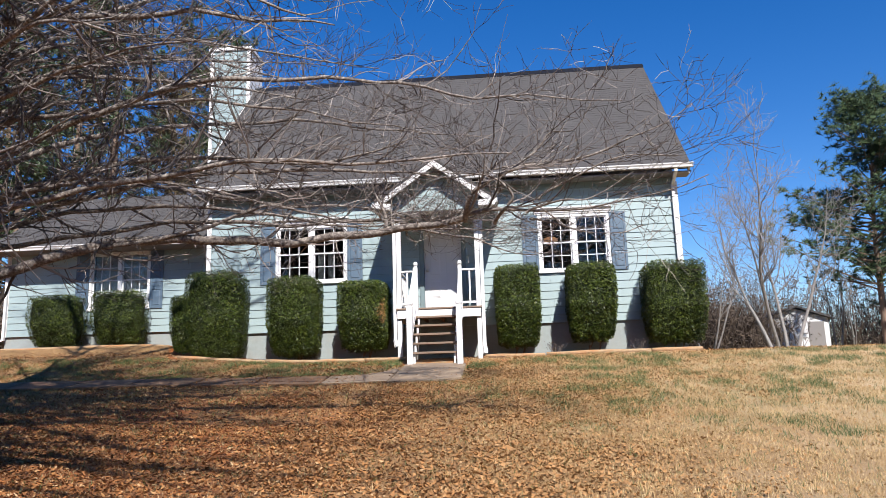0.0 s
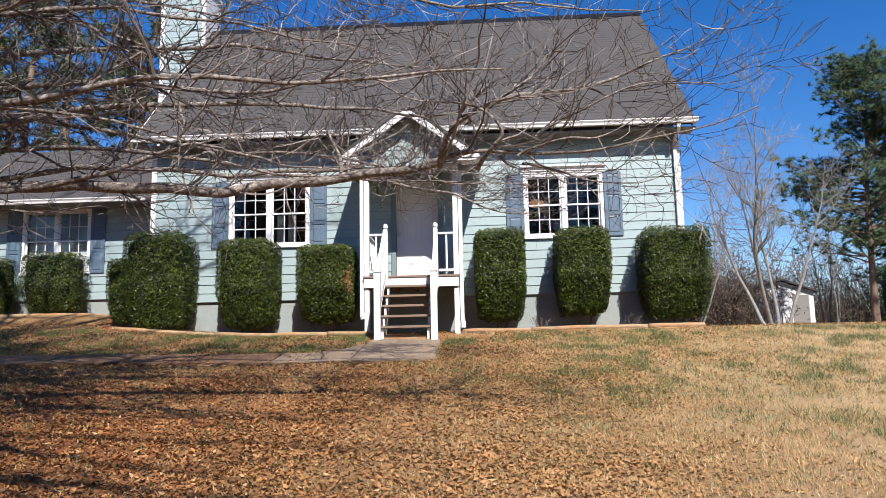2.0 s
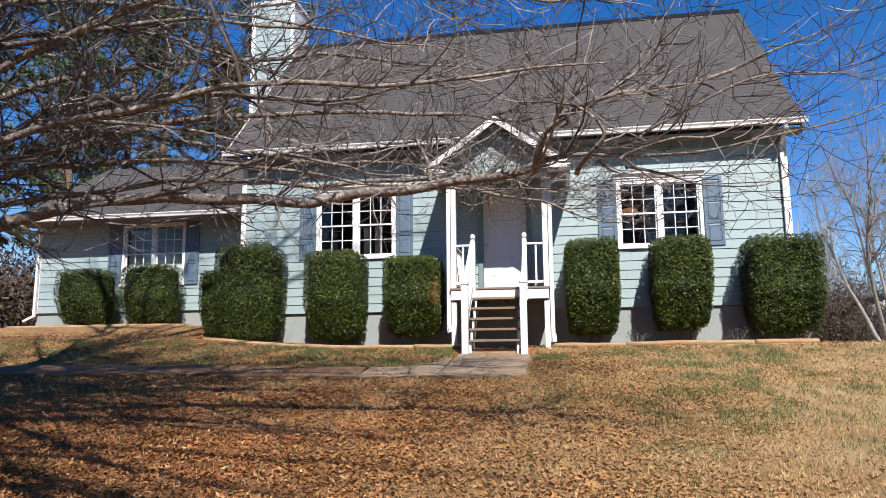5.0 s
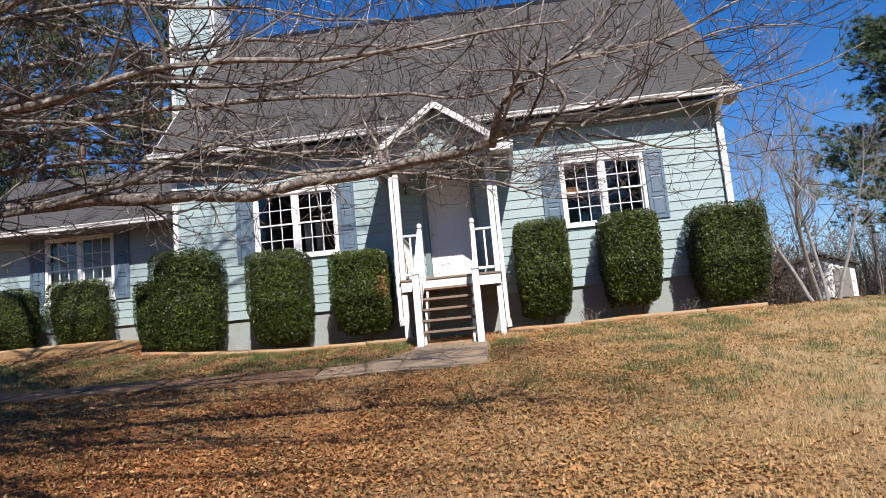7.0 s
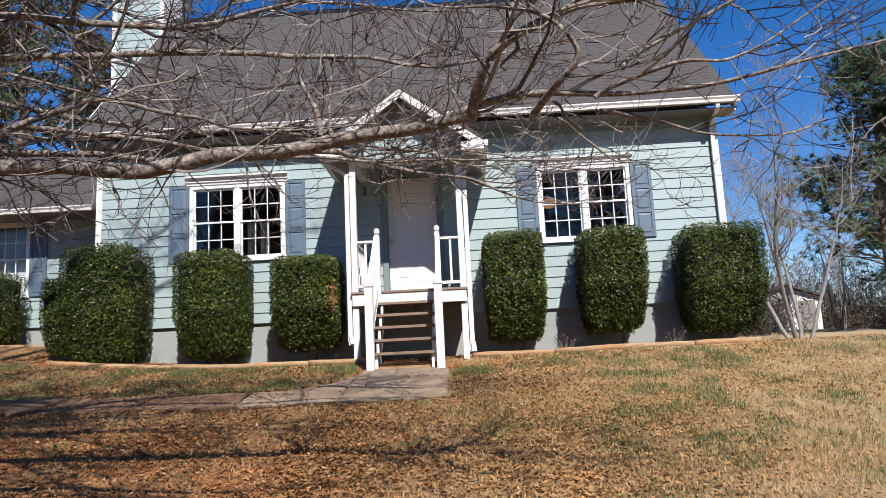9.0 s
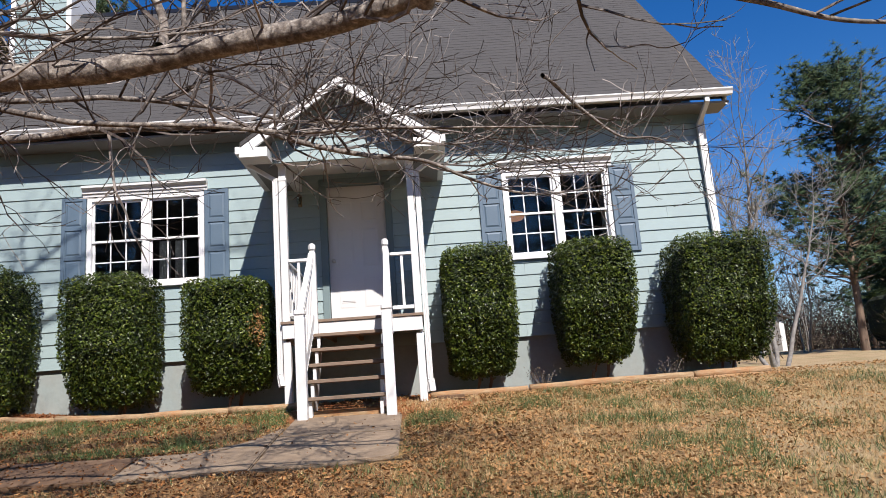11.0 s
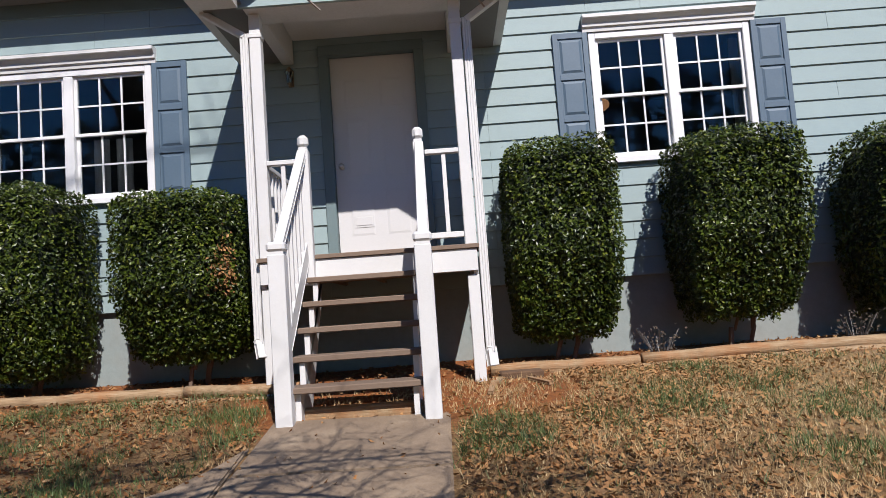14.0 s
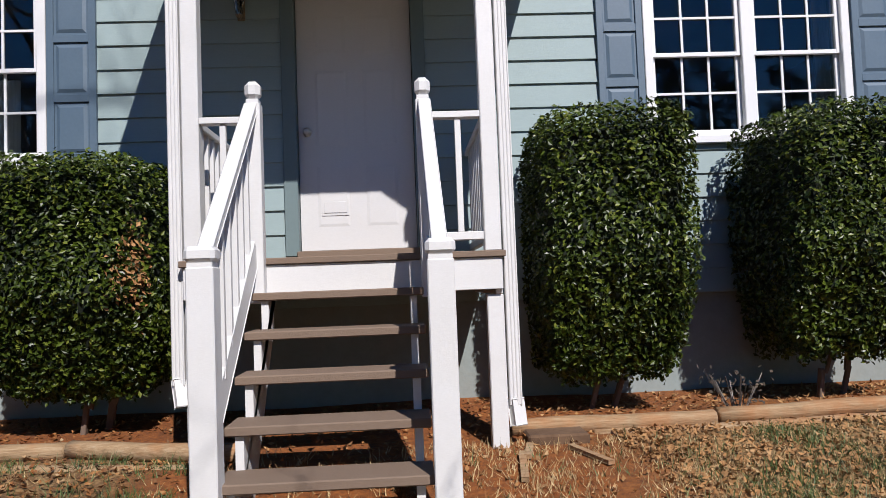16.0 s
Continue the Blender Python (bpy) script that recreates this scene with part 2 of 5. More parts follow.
STRAW = leafy("straw_blade", [(0.0, (0.34, 0.215, 0.095)), (0.5, (0.52, 0.36, 0.175)), (0.9, (0.66, 0.50, 0.28)), (1.0, (0.72, 0.58, 0.36))], 0.8)
GRASS = leafy("green_blade", [(0.0, (0.045, 0.085, 0.018)), (0.5, (0.09, 0.15, 0.032)), (0.9, (0.17, 0.225, 0.06)), (1.0, (0.34, 0.31, 0.13))], 0.6)

nt = LITTER.node_tree
p = nt.nodes["Principled BSDF"]
link = p.inputs["Base Color"].links[0].from_socket
sep = nt.nodes.new("ShaderNodeSeparateXYZ")
nt.links.new(nt.nodes.new("ShaderNodeNewGeometry").outputs["Position"], sep.inputs[0])
fade = node(nt, "ShaderNodeMapRange")
fade.inputs["From Min"].default_value, fade.inputs["From Max"].default_value, fade.inputs["To Max"].default_value = -2.0, 4.0, 0.62
nt.links.new(sep.outputs["X"], fade.inputs["Value"])
nt.links.new(mixed(nt, fade.outputs["Result"], link, (0.53, 0.335, 0.165)), p.inputs["Base Color"])

SOIL, nt, p = material("lawn_soil", (0.4, 0.28, 0.16), 0.95)
pos = nt.nodes.new("ShaderNodeNewGeometry").outputs["Position"]
sep = nt.nodes.new("ShaderNodeSeparateXYZ")
nt.links.new(pos, sep.inputs[0])


def across(sock, lo, hi):
    n = node(nt, "ShaderNodeMapRange")
    n.inputs["From Min"].default_value, n.inputs["From Max"].default_value = lo, hi
    nt.links.new(sock, n.inputs["Value"])
    return n.outputs["Result"]


def times(a, b):
    n = nt.nodes.new("ShaderNodeMath")
    n.operation = "MULTIPLY"
    for s, v in zip(n.inputs, (a, b)):
        if hasattr(v, "is_linked"):
            nt.links.new(v, s)
        else:
            s.default_value = v
    return n.outputs[0]


dry = ramp(nt, noised(nt, 45, 5, 0.7), [(0.3, (0.22, 0.125, 0.055)), (0.5, (0.40, 0.25, 0.115)), (0.7, (0.56, 0.385, 0.20))])
pale = ramp(nt, noised(nt, 40, 5, 0.7), [(0.3, (0.30, 0.205, 0.105)), (0.5, (0.47, 0.34, 0.195)), (0.7, (0.62, 0.48, 0.29))])
clay = ramp(nt, noised(nt, 20, 6, 0.7), [(0.3, (0.17, 0.058, 0.022)), (0.55, (0.39, 0.14, 0.048)), (0.75, (0.54, 0.23, 0.088))])
green = ramp(nt, noised(nt, 60, 4, 0.7), [(0.3, (0.10, 0.12, 0.035)), (0.6, (0.22, 0.22, 0.08)), (0.8, (0.42, 0.36, 0.18))])
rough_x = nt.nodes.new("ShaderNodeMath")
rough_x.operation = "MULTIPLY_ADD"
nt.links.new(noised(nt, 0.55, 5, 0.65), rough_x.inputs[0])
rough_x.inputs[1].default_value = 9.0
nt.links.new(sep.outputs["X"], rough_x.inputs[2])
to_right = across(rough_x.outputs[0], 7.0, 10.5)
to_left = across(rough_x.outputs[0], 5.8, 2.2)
low = across(sep.outputs["Y"], -4.3, -6.0)
c = mixed(nt, to_right, dry, pale)
c = mixed(nt, times(times(to_left, low), ramp(nt, noised(nt, 0.9, 4), [(0.3, (0.25, 0.25, 0.25)), (0.6, (1, 1, 1))])), c, clay)
set_back = nt.nodes.new("ShaderNodeMath")
set_back.operation = "MULTIPLY_ADD"
nt.links.new(across(sep.outputs["X"], -6.3, -7.0), set_back.inputs[0])
set_back.inputs[1].default_value = -1.55
nt.links.new(sep.outputs["Y"], set_back.inputs[2])
bed = times(across(set_back.outputs[0], -1.25, -1.05), across(sep.outputs["Y"], 4.0, 2.5))
c = mixed(nt, times(bed, across(sep.outputs["X"], 6.2, 5.6)), c, clay)
foot = times(times(across(sep.outputs["Y"], -2.9, -2.2), across(sep.outputs["Y"], 0.5, 0.0)), times(across(sep.outputs["X"], -1.3, -0.9), across(sep.outputs["X"], 2.2, 1.2)))
c = mixed(nt, foot, c, clay)
patch = ramp(nt, noised(nt, 0.45, 4, 0.6), [(0.45, (0, 0, 0)), (0.68, (0.5, 0.5, 0.5))])
c = mixed(nt, times(times(patch, across(sep.outputs["Y"], -9.5, -6.5)), across(sep.outputs["X"], -0.5, 2.0)), c, green)
# darker red-brown blotches from noise, fading out towards the right
dark_blotch = ramp(nt, noised(nt, 5.5, 6, 0.75), [(0.36, (1, 1, 1)), (0.56, (0, 0, 0))])
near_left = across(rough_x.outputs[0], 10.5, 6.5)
c = mixed(nt, times(times(dark_blotch, near_left), 0.62), c, (0.15, 0.062, 0.024))
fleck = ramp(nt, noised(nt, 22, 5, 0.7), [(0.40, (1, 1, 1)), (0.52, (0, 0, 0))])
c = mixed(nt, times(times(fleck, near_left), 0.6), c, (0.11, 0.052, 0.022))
drift = ramp(nt, noised(nt, 1.3, 4, 0.6), [(0.42, (0, 0, 0)), (0.66, (0.45, 0.45, 0.45))])
c = mixed(nt, times(drift, to_right), c, (0.68, 0.54, 0.35))
c = mixed(nt, times(foot, 0.8), c, clay)
c = mixed(nt, times(times(bed, across(sep.outputs["X"], 6.2, 5.6)), 0.7), c, clay)
nt.links.new(c, p.inputs["Base Color"])
bumped(nt, p, noised(nt, 38, 6, 0.75), 0.8, 0.03)


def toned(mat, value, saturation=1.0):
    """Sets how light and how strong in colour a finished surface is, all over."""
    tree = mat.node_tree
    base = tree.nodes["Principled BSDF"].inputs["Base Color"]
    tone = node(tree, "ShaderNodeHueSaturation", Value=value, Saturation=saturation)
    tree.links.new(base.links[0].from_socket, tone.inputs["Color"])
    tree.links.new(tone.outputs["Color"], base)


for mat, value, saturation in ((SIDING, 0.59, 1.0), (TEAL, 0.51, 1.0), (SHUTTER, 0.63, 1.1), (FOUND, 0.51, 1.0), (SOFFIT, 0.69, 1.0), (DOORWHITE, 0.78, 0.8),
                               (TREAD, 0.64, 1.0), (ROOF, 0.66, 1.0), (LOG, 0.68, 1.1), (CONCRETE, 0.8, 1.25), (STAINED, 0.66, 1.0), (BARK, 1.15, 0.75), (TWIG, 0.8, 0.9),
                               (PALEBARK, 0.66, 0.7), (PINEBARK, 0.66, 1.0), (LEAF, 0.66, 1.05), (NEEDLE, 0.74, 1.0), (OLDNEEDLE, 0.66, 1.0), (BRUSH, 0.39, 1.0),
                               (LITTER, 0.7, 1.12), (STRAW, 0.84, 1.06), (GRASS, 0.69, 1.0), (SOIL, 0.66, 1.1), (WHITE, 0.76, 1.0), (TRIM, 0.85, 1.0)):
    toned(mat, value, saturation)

# ---- ground ----
PROFILE_Y = (-60, -30, -17.35, -15, -12.6, -9.86, -8.6, -7, -5.67, -4.66, -3.47, -2.5, -1.3, 0, 10, 30, 45, 120, 500)
PROFILE_Z = (-4, -2.9, -1.99, -1.75, -1.51, -1.27, -1.1, -0.82, -0.56, -0.36, -0.17, -0.02, 0.11, 0.17, 0.38, 1.02, 1.4, 2.4, 6.0)


def smooth_step(a):
    a = min(1.0, max(0.0, a))
    return a * a * (3 - 2 * a)


def ground_z(x, y):
    z = sum(np.interp(y + d, PROFILE_Y, PROFILE_Z) for d in (-0.5, 0, 0.5)) / 3
    z -= 0.03 * max(0, min(x, 12) - 1.5) * smooth_step((-y - 1) / 3)
    z += 0.34 * smooth_step((-x - 2.5) / 5.5) * smooth_step((y + 3.2) / 2.6) + 0.24 * smooth_step((-x - 6.2) / 0.5) * smooth_step((y + 0.5) / 0.9)
    z -= 0.33 * smooth_step((x - 6) / 3) * smooth_step(y / 6) * (1 - smooth_step((y - 10) / 18))
    z -= 0.4 * smooth_step((x - 21) / 6) * smooth_step((y - 5) / 15)
    z += 0.02 * noise.noise((x * 0.7, y * 0.7, 0)) + 0.008 * noise.noise((x * 3, y * 3, 4))
    return float(z)


def spread(a, b, step, far):
    mid = list(np.arange(a, b + 1e-6, step))
    lo, hi, d = [], [], step
    x = a
    while x > -far:
        d *= 1.3
        x -= d
        lo.append(x)
    x, d = b, step
    while x < far:
        d *= 1.3
        x += d
        hi.append(x)
    return lo[::-1] + mid + hi


gx, gy = spread(-14, 13, 0.22, 500), spread(-21, 4, 0.22, 500)
gv = [(x, y, ground_z(x, y)) for y in gy for x in gx]
n = len(gx)
gf = [(j * n + i, j * n + i + 1, (j + 1) * n + i + 1, (j + 1) * n + i) for j in range(len(gy) - 1) for i in range(n - 1)]
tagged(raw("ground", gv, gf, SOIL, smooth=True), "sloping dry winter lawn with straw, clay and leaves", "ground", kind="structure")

# ---- concrete walk ----
walk_path = thing("pavement", label="cracked grey concrete garden walk in slabs", category="walk", kind="structure")


def slab(outline, proud, mat=CONCRETE):
    """A slab that lies on the slope, its top a little above the soil."""
    bm = bmesh.new()
    top = [bm.verts.new((x, y, ground_z(x, y) + proud)) for x, y in outline]
    low = [bm.verts.new((x, y, ground_z(x, y) - 0.12)) for x, y in outline]
    bm.faces.new(top), bm.faces.new(low[::-1])
    for i in range(len(top)):
        j = (i + 1) % len(top)
        bm.faces.new((top[i], low[i], low[j], top[j]))
    bmesh.ops.recalc_face_normals(bm, faces=bm.faces)
    bmesh.ops.bevel(bm, geom=[e for e in bm.edges if all(v.co.z > ground_z(v.co.x, v.co.y) for v in e.verts)], offset=0.012, segments=2, affect="EDGES")
    bmesh.ops.triangulate(bm, faces=bm.faces)
    part("slab", bm, mat, walk_path)


slab([(-0.62, -2.42), (0.62, -2.42), (0.63, -3.44), (-0.62, -3.44)], 0.03)
slab([(-0.63, -3.455), (0.63, -3.455), (0.64, -4.40), (0.58, -4.50), (0.1, -4.58), (-0.63, -4.60)], 0.03)


def walk_edge(x):
    return -3.80 + 0.045 * max(0.0, -x - 2.0) - (0.0 if x > -7 else 0.02 * (x + 7) ** 2)


# the widened inner corner, where the walk turns along the lawn
slab([(-0.645, -2.95), (-0.645, -3.80), (-1.45, -3.80), (-1.15, -3.72), (-0.92, -3.55), (-0.76, -3.28)], 0.03)
xs = [-0.645 - 1.22 * i for i in range(10)]
for a, b in zip(xs, xs[1:]):
    slab([(b + 0.012, walk_edge(b) - 0.012), (a, walk_edge(a) - 0.012), (a, walk_edge(a) - 0.80), (b + 0.012, walk_edge(b) - 0.80)], 0.03 if a > -4 else 0.05, CONCRETE if a > -1.5 else STAINED)

# ---- the house: walls ----
XL, XR, DEEP = -5.93, 5.70, 7.9
FLOOR, EAVE = 1.26, 4.45
SILL = 0.94                                   # where the siding begins
COURSE = 0.19
WIN_L = (-4.16, -2.36, 2.12, 3.56)
WIN_R = (2.33, 4.04, 2.15, 3.54)
DOOR = (-0.455, 0.455, 1.33, 3.50)
WY = 1.92                                     # the wing's front
WXL, WSILL, WEAVE = -12.6, 1.22, 3.72
WIN_W = (-10.14, -8.37, 1.88, 3.50)


def wall_with_openings(name, x0, x1, y0, y1, z0, z1, holes, material, label):
    """A wall along x, of boxes round its openings."""
    bm = bmesh.new()
    cuts = sorted({x0, x1, *(h[0] for h in holes), *(h[1] for h in holes)})
    for a, b in zip(cuts, cuts[1:]):
        spans, at = [], z0
        for h in sorted((h for h in holes if h[0] < (a + b) / 2 < h[1]), key=lambda h: h[2]):
            spans.append((at, h[2]))
            at = h[3]
        spans.append((at, z1))
        for lo, hi in spans:
            if hi - lo > 0.001:
                box(bm, a, b, y0, y1, lo, hi)
    return tagged(part(name, bm, material), label, "wall", kind="structure")


def inset(w, d):
    return (w[0] + d, w[1] - d, w[2] + d, w[3] - d)


front = wall_with_openings("wall_front", XL, XR, 0.02, 0.18, SILL, 4.5, [inset(WIN_L, 0.05), inset(WIN_R, 0.05), (DOOR[0] - 0.03, DOOR[1] + 0.03, DOOR[2] - 0.05, DOOR[3] + 0.03)], TEAL, "pale blue-green lap-sided front wall of the house")
bm = bmesh.new()
box(bm, XL + 0.02, XR - 0.02, 0.04, 0.24, -0.35, SILL)
tagged(part("foundation", bm, FOUND), "pale painted block foundation under the siding", "foundation", kind="structure")
for nm, a, b in (("wall_right", XR - 0.16, XR), ("wall_left", XL, XL + 0.16)):
    bm = bmesh.new()
    prism(bm, [(0.18, -0.3), (DEEP, -0.3), (DEEP, 4.5), (DEEP / 2, 4.5 + DEEP / 2 - 0.2), (0.18, 4.5)], "x", a, b)
    tagged(part(nm, bm, SIDING), "blue-green gable end wall of the house", "wall", kind="structure")
bm = bmesh.new()
box(bm, XL + 0.16, XR - 0.16, DEEP - 0.16, DEEP, -0.3, 4.5)
tagged(part("wall_back", bm, SIDING), "blue-green back wall of the house", "wall", kind="structure")
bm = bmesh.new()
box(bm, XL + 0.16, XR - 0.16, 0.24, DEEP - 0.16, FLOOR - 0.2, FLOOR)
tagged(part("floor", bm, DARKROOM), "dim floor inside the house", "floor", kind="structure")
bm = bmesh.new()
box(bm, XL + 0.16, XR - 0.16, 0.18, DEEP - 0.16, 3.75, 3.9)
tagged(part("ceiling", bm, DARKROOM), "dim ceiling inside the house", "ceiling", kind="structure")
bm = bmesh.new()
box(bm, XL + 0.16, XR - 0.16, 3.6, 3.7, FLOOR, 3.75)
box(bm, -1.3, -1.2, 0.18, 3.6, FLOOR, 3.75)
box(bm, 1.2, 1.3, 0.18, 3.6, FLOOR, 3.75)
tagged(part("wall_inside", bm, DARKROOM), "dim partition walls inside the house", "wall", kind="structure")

# the wing
wing_front = wall_with_openings("wall_wing", WXL, XL, WY + 0.02, WY + 0.18, WSILL, 3.8, [inset(WIN_W, 0.05)], TEAL, "blue-green lap-sided wall of the low wing")
bm = bmesh.new()
box(bm, WXL + 0.02, XL, WY + 0.04, WY + 0.22, -0.2, WSILL)
tagged(part("foundation_wing", bm, FOUND), "pale block foundation under the wing", "foundation", kind="structure")
bm = bmesh.new()
prism(bm, [(WY + 0.18, -0.2), (WY + 6.2, -0.2), (WY + 6.2, 3.8), (WY + 3.1, 5.8), (WY + 0.18, 3.8)], "x", WXL, WXL + 0.16)
tagged(part("wall_wing_end", bm, SIDING), "blue-green gable end of the wing", "wall", kind="structure")
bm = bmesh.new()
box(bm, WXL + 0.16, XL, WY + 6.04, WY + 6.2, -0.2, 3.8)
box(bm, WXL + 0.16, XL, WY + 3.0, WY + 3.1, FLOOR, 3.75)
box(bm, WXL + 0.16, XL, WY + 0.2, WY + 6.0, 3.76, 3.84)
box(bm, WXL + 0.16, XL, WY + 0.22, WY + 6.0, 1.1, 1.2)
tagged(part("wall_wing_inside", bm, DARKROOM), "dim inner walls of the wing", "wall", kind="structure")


# ---- roofs ----
def shingle_roof(name, x0, x1, ye, ze, yr, zr, label, thick=0.14, tab=0.32, course=0.145):
    """One slope from eave to ridge: a deck with overlapping courses of tabs on it."""
    top = thing(name, label=label, category="roof", kind="structure")
    along = Vector((0, yr - ye, zr - ze))
    L = along.length
    u = along / L
    nrm = Vector((0, -u.z, u.y)) if yr > ye else Vector((0, u.z, -u.y) if u.y > 0 else (0, u.z, -u.y))
    if nrm.z < 0:
        nrm = -nrm
    bm = bmesh.new()
    o = Vector((0, ye, ze))
    pts = [o, o + along, o + along - nrm * thick, o - nrm * thick]
    prism(bm, [(q.y, q.z) for q in pts], "x", x0, x1)
    part("roof_deck", bm, ROOF, top)
    verts, faces = [], []
    k = 0
    r = random.Random(3)
    rows = int(L / course)
    for k in range(rows + 1):
        a, b = k * course - 0.02, min(k * course + course * 1.25, L)
        x = x0 - (tab / 2 if k % 2 else 0) + r.uniform(-0.05, 0.05)
        while x < x1:
            xa, xb = max(x0, x + 0.003), min(x1, x + tab - 0.003)
            x += tab
            if xb - xa < 0.03:
                continue
            lift = 0.006 + r.uniform(0, 0.002)
            base = len(verts)
            drop = r.uniform(-0.006, 0.006)
            for xx, s, h in ((xa, a + drop, lift), (xb, a + drop, lift), (xb, b, 0.003), (xa, b, 0.003), (xa, a + drop, 0.001), (xb, a + drop, 0.001)):
                q = o + u * s + nrm * h
                verts.append((xx, q.y, q.z))
            faces += [(base, base + 1, base + 2, base + 3), (base + 4, base + 5, base + 1, base)]
    ob = raw("shingles", verts, faces, ROOF, top)
    tagged(ob, kind="stuff")
    return top


RIDGE_Y, RIDGE_Z = DEEP / 2, 9.0
OVER = 0.45
shingle_roof("roof_front", -6.17, 5.97, -OVER, 4.53, RIDGE_Y, RIDGE_Z, "steep dark grey asphalt shingle roof")
shingle_roof("roof_back", -6.17, 5.97, DEEP + OVER, 4.53, RIDGE_Y, RIDGE_Z, "steep dark grey asphalt shingle roof", tab=1.2, course=0.6)
bm = bmesh.new()
prism(bm, [(RIDGE_Y - 0.16, RIDGE_Z - 0.14), (RIDGE_Y, RIDGE_Z + 0.045), (RIDGE_Y + 0.16, RIDGE_Z - 0.14), (RIDGE_Y, RIDGE_Z + 0.01)], "x", -6.18, 5.98)
tagged(part("ridge_cap", bm, BLACK), "dark ridge cap along the roof", "ridge cap", kind="structure")
W_RIDGE = (WY + 3.1, 5.95)
shingle_roof("roof_wing", WXL - 0.25, XL - 0.02, WY - 0.72, 3.62, *W_RIDGE, "low grey asphalt shingle roof of the wing")
shingle_roof("roof_wing_back", WXL - 0.25, XL - 0.02, WY + 6.6, 3.72, *W_RIDGE, "low grey asphalt shingle roof of the wing", tab=1.2, course=0.6)


# ---- lap siding, board by board, and trim ----
def lap_boards(parent, x0, x1, y, z0, z1, holes, seed, material=SIDING):
    """Courses of lap siding, each board proud at its lower edge, cut round the openings."""
    r = random.Random(seed)
    z, k = z0, 0
    while z < z1 - 0.01:
        a, b = z, min(z + COURSE, z1)
        cuts = sorted({x0, x1, *(min(max(h[i], x0), x1) for h in holes for i in (0, 1))})
        if x1 - x0 > 4:
            cuts = sorted({*cuts, x0 + (x1 - x0) * r.uniform(0.2, 0.4), x0 + (x1 - x0) * r.uniform(0.6, 0.85)})
        for xa, xb in zip(cuts, cuts[1:]):
            if xb - xa < 0.01:
                continue
            lo, hi = a, b
            for h in holes:
                if h[0] - 0.001 < (xa + xb) / 2 < h[1] + 0.001:
                    if h[2] <= lo and h[3] >= hi:
                        lo = hi
                    elif lo < h[2] < hi:
                        hi = h[2]
                    elif lo < h[3] < hi:
                        lo = h[3]
            if hi - lo < 0.01:
                continue
            w = r.uniform(-0.0015, 0.0015)
            full = (lo == a)
            out = 0.020 if full else 0.012
            bm = bmesh.new()
            prism(bm, [(y + 0.012, lo - (0.012 if full else 0)), (y - out + 0.004 + w, lo - (0.012 if full else 0)), (y - out + w, lo - (0.008 if full else 0)), (y - 0.002 + w, hi), (y + 0.012, hi)], "x", xa + 0.001, xb - 0.001)
            part("siding_board", bm, material, parent)
        z += COURSE
        k += 1


# ---- windows ----
def glazed_window(name, w, y, label, blinds=False, curtain=False):
    x0, x1, z0, z1 = w
    top = thing(name, ((x0 + x1) / 2, y, z0), label, "window", kind="structure")
    mid = (x0 + x1) / 2
    bm = bmesh.new()
    box(bm, x0, x0 + 0.07, y - 0.035, y + 0.12, z0, z1, 0.005)
    box(bm, x1 - 0.07, x1, y - 0.035, y + 0.12, z0, z1, 0.005)
    box(bm, x0 + 0.07, x1 - 0.07, y - 0.034, y + 0.12, z1 - 0.07, z1, 0.005)
    box(bm, x0 + 0.07, x1 - 0.07, y - 0.034, y + 0.12, z0, z0 + 0.055, 0.005)
    box(bm, mid - 0.05, mid + 0.05, y - 0.03, y + 0.12, z0 + 0.055, z1 - 0.07, 0.005)
    part("window_frame", bm, TRIM, top)
    bm = bmesh.new()
    box(bm, x0 - 0.03, x1 + 0.03, y - 0.065, y - 0.036, z0 - 0.035, z0 + 0.03, 0.006)
    part("window_sill", bm, TRIM, top)
    zm = (z0 + z1) / 2 + 0.01
    for xa, xb in ((x0 + 0.07, mid - 0.05), (mid + 0.05, x1 - 0.07)):
        for za, zb, ys in ((z0 + 0.055, zm + 0.02, y + 0.03), (zm - 0.02, z1 - 0.07, y + 0.0)):
            bm = bmesh.new()
            s = 0.034
            box(bm, xa, xa + s, ys, ys + 0.028, za, zb, 0.003)
            box(bm, xb - s, xb, ys, ys + 0.028, za, zb, 0.003)
            box(bm, xa + s, xb - s, ys, ys + 0.028, za, za + s, 0.003)
            box(bm, xa + s, xb - s, ys, ys + 0.028, zb - s, zb, 0.003)
            sash = part("sash", bm, TRIM, top)
            bm = bmesh.new()
            for i in (1, 2):
                xx = xa + s + (xb - xa - 2 * s) * i / 3
                box(bm, xx - 0.009, xx + 0.009, ys + 0.006, ys + 0.017, za + s, zb - s)
            zz = (za + zb) / 2
            box(bm, xa + s, xb - s, ys + 0.004, ys + 0.015, zz - 0.009, zz + 0.009)
            part("muntin", bm, TRIM, sash)
            bm = bmesh.new()
            box(bm, xa + s - 0.004, xb - s + 0.004, ys + 0.019, ys + 0.023, za + s - 0.004, zb - s + 0.004)
            pane = part("pane", bm, GLASS, sash)
            pane.visible_shadow = False
    return top


def cornice(x0, x1, y, z, name="window_head"):
    """A stepped white head over a window."""
    bm = bmesh.new()
    prism(bm, [(y + 0.01, z), (y - 0.05, z), (y - 0.055, z + 0.045), (y - 0.075, z + 0.05), (y - 0.078, z + 0.085), (y - 0.115, z + 0.125), (y - 0.135, z + 0.13), (y - 0.135, z + 0.165), (y + 0.01, z + 0.18)], "x", x0 - 0.06, x1 + 0.06)
    return tagged(part(name, bm, WHITE), "stepped white wooden head over the window", "window head", kind="structure")


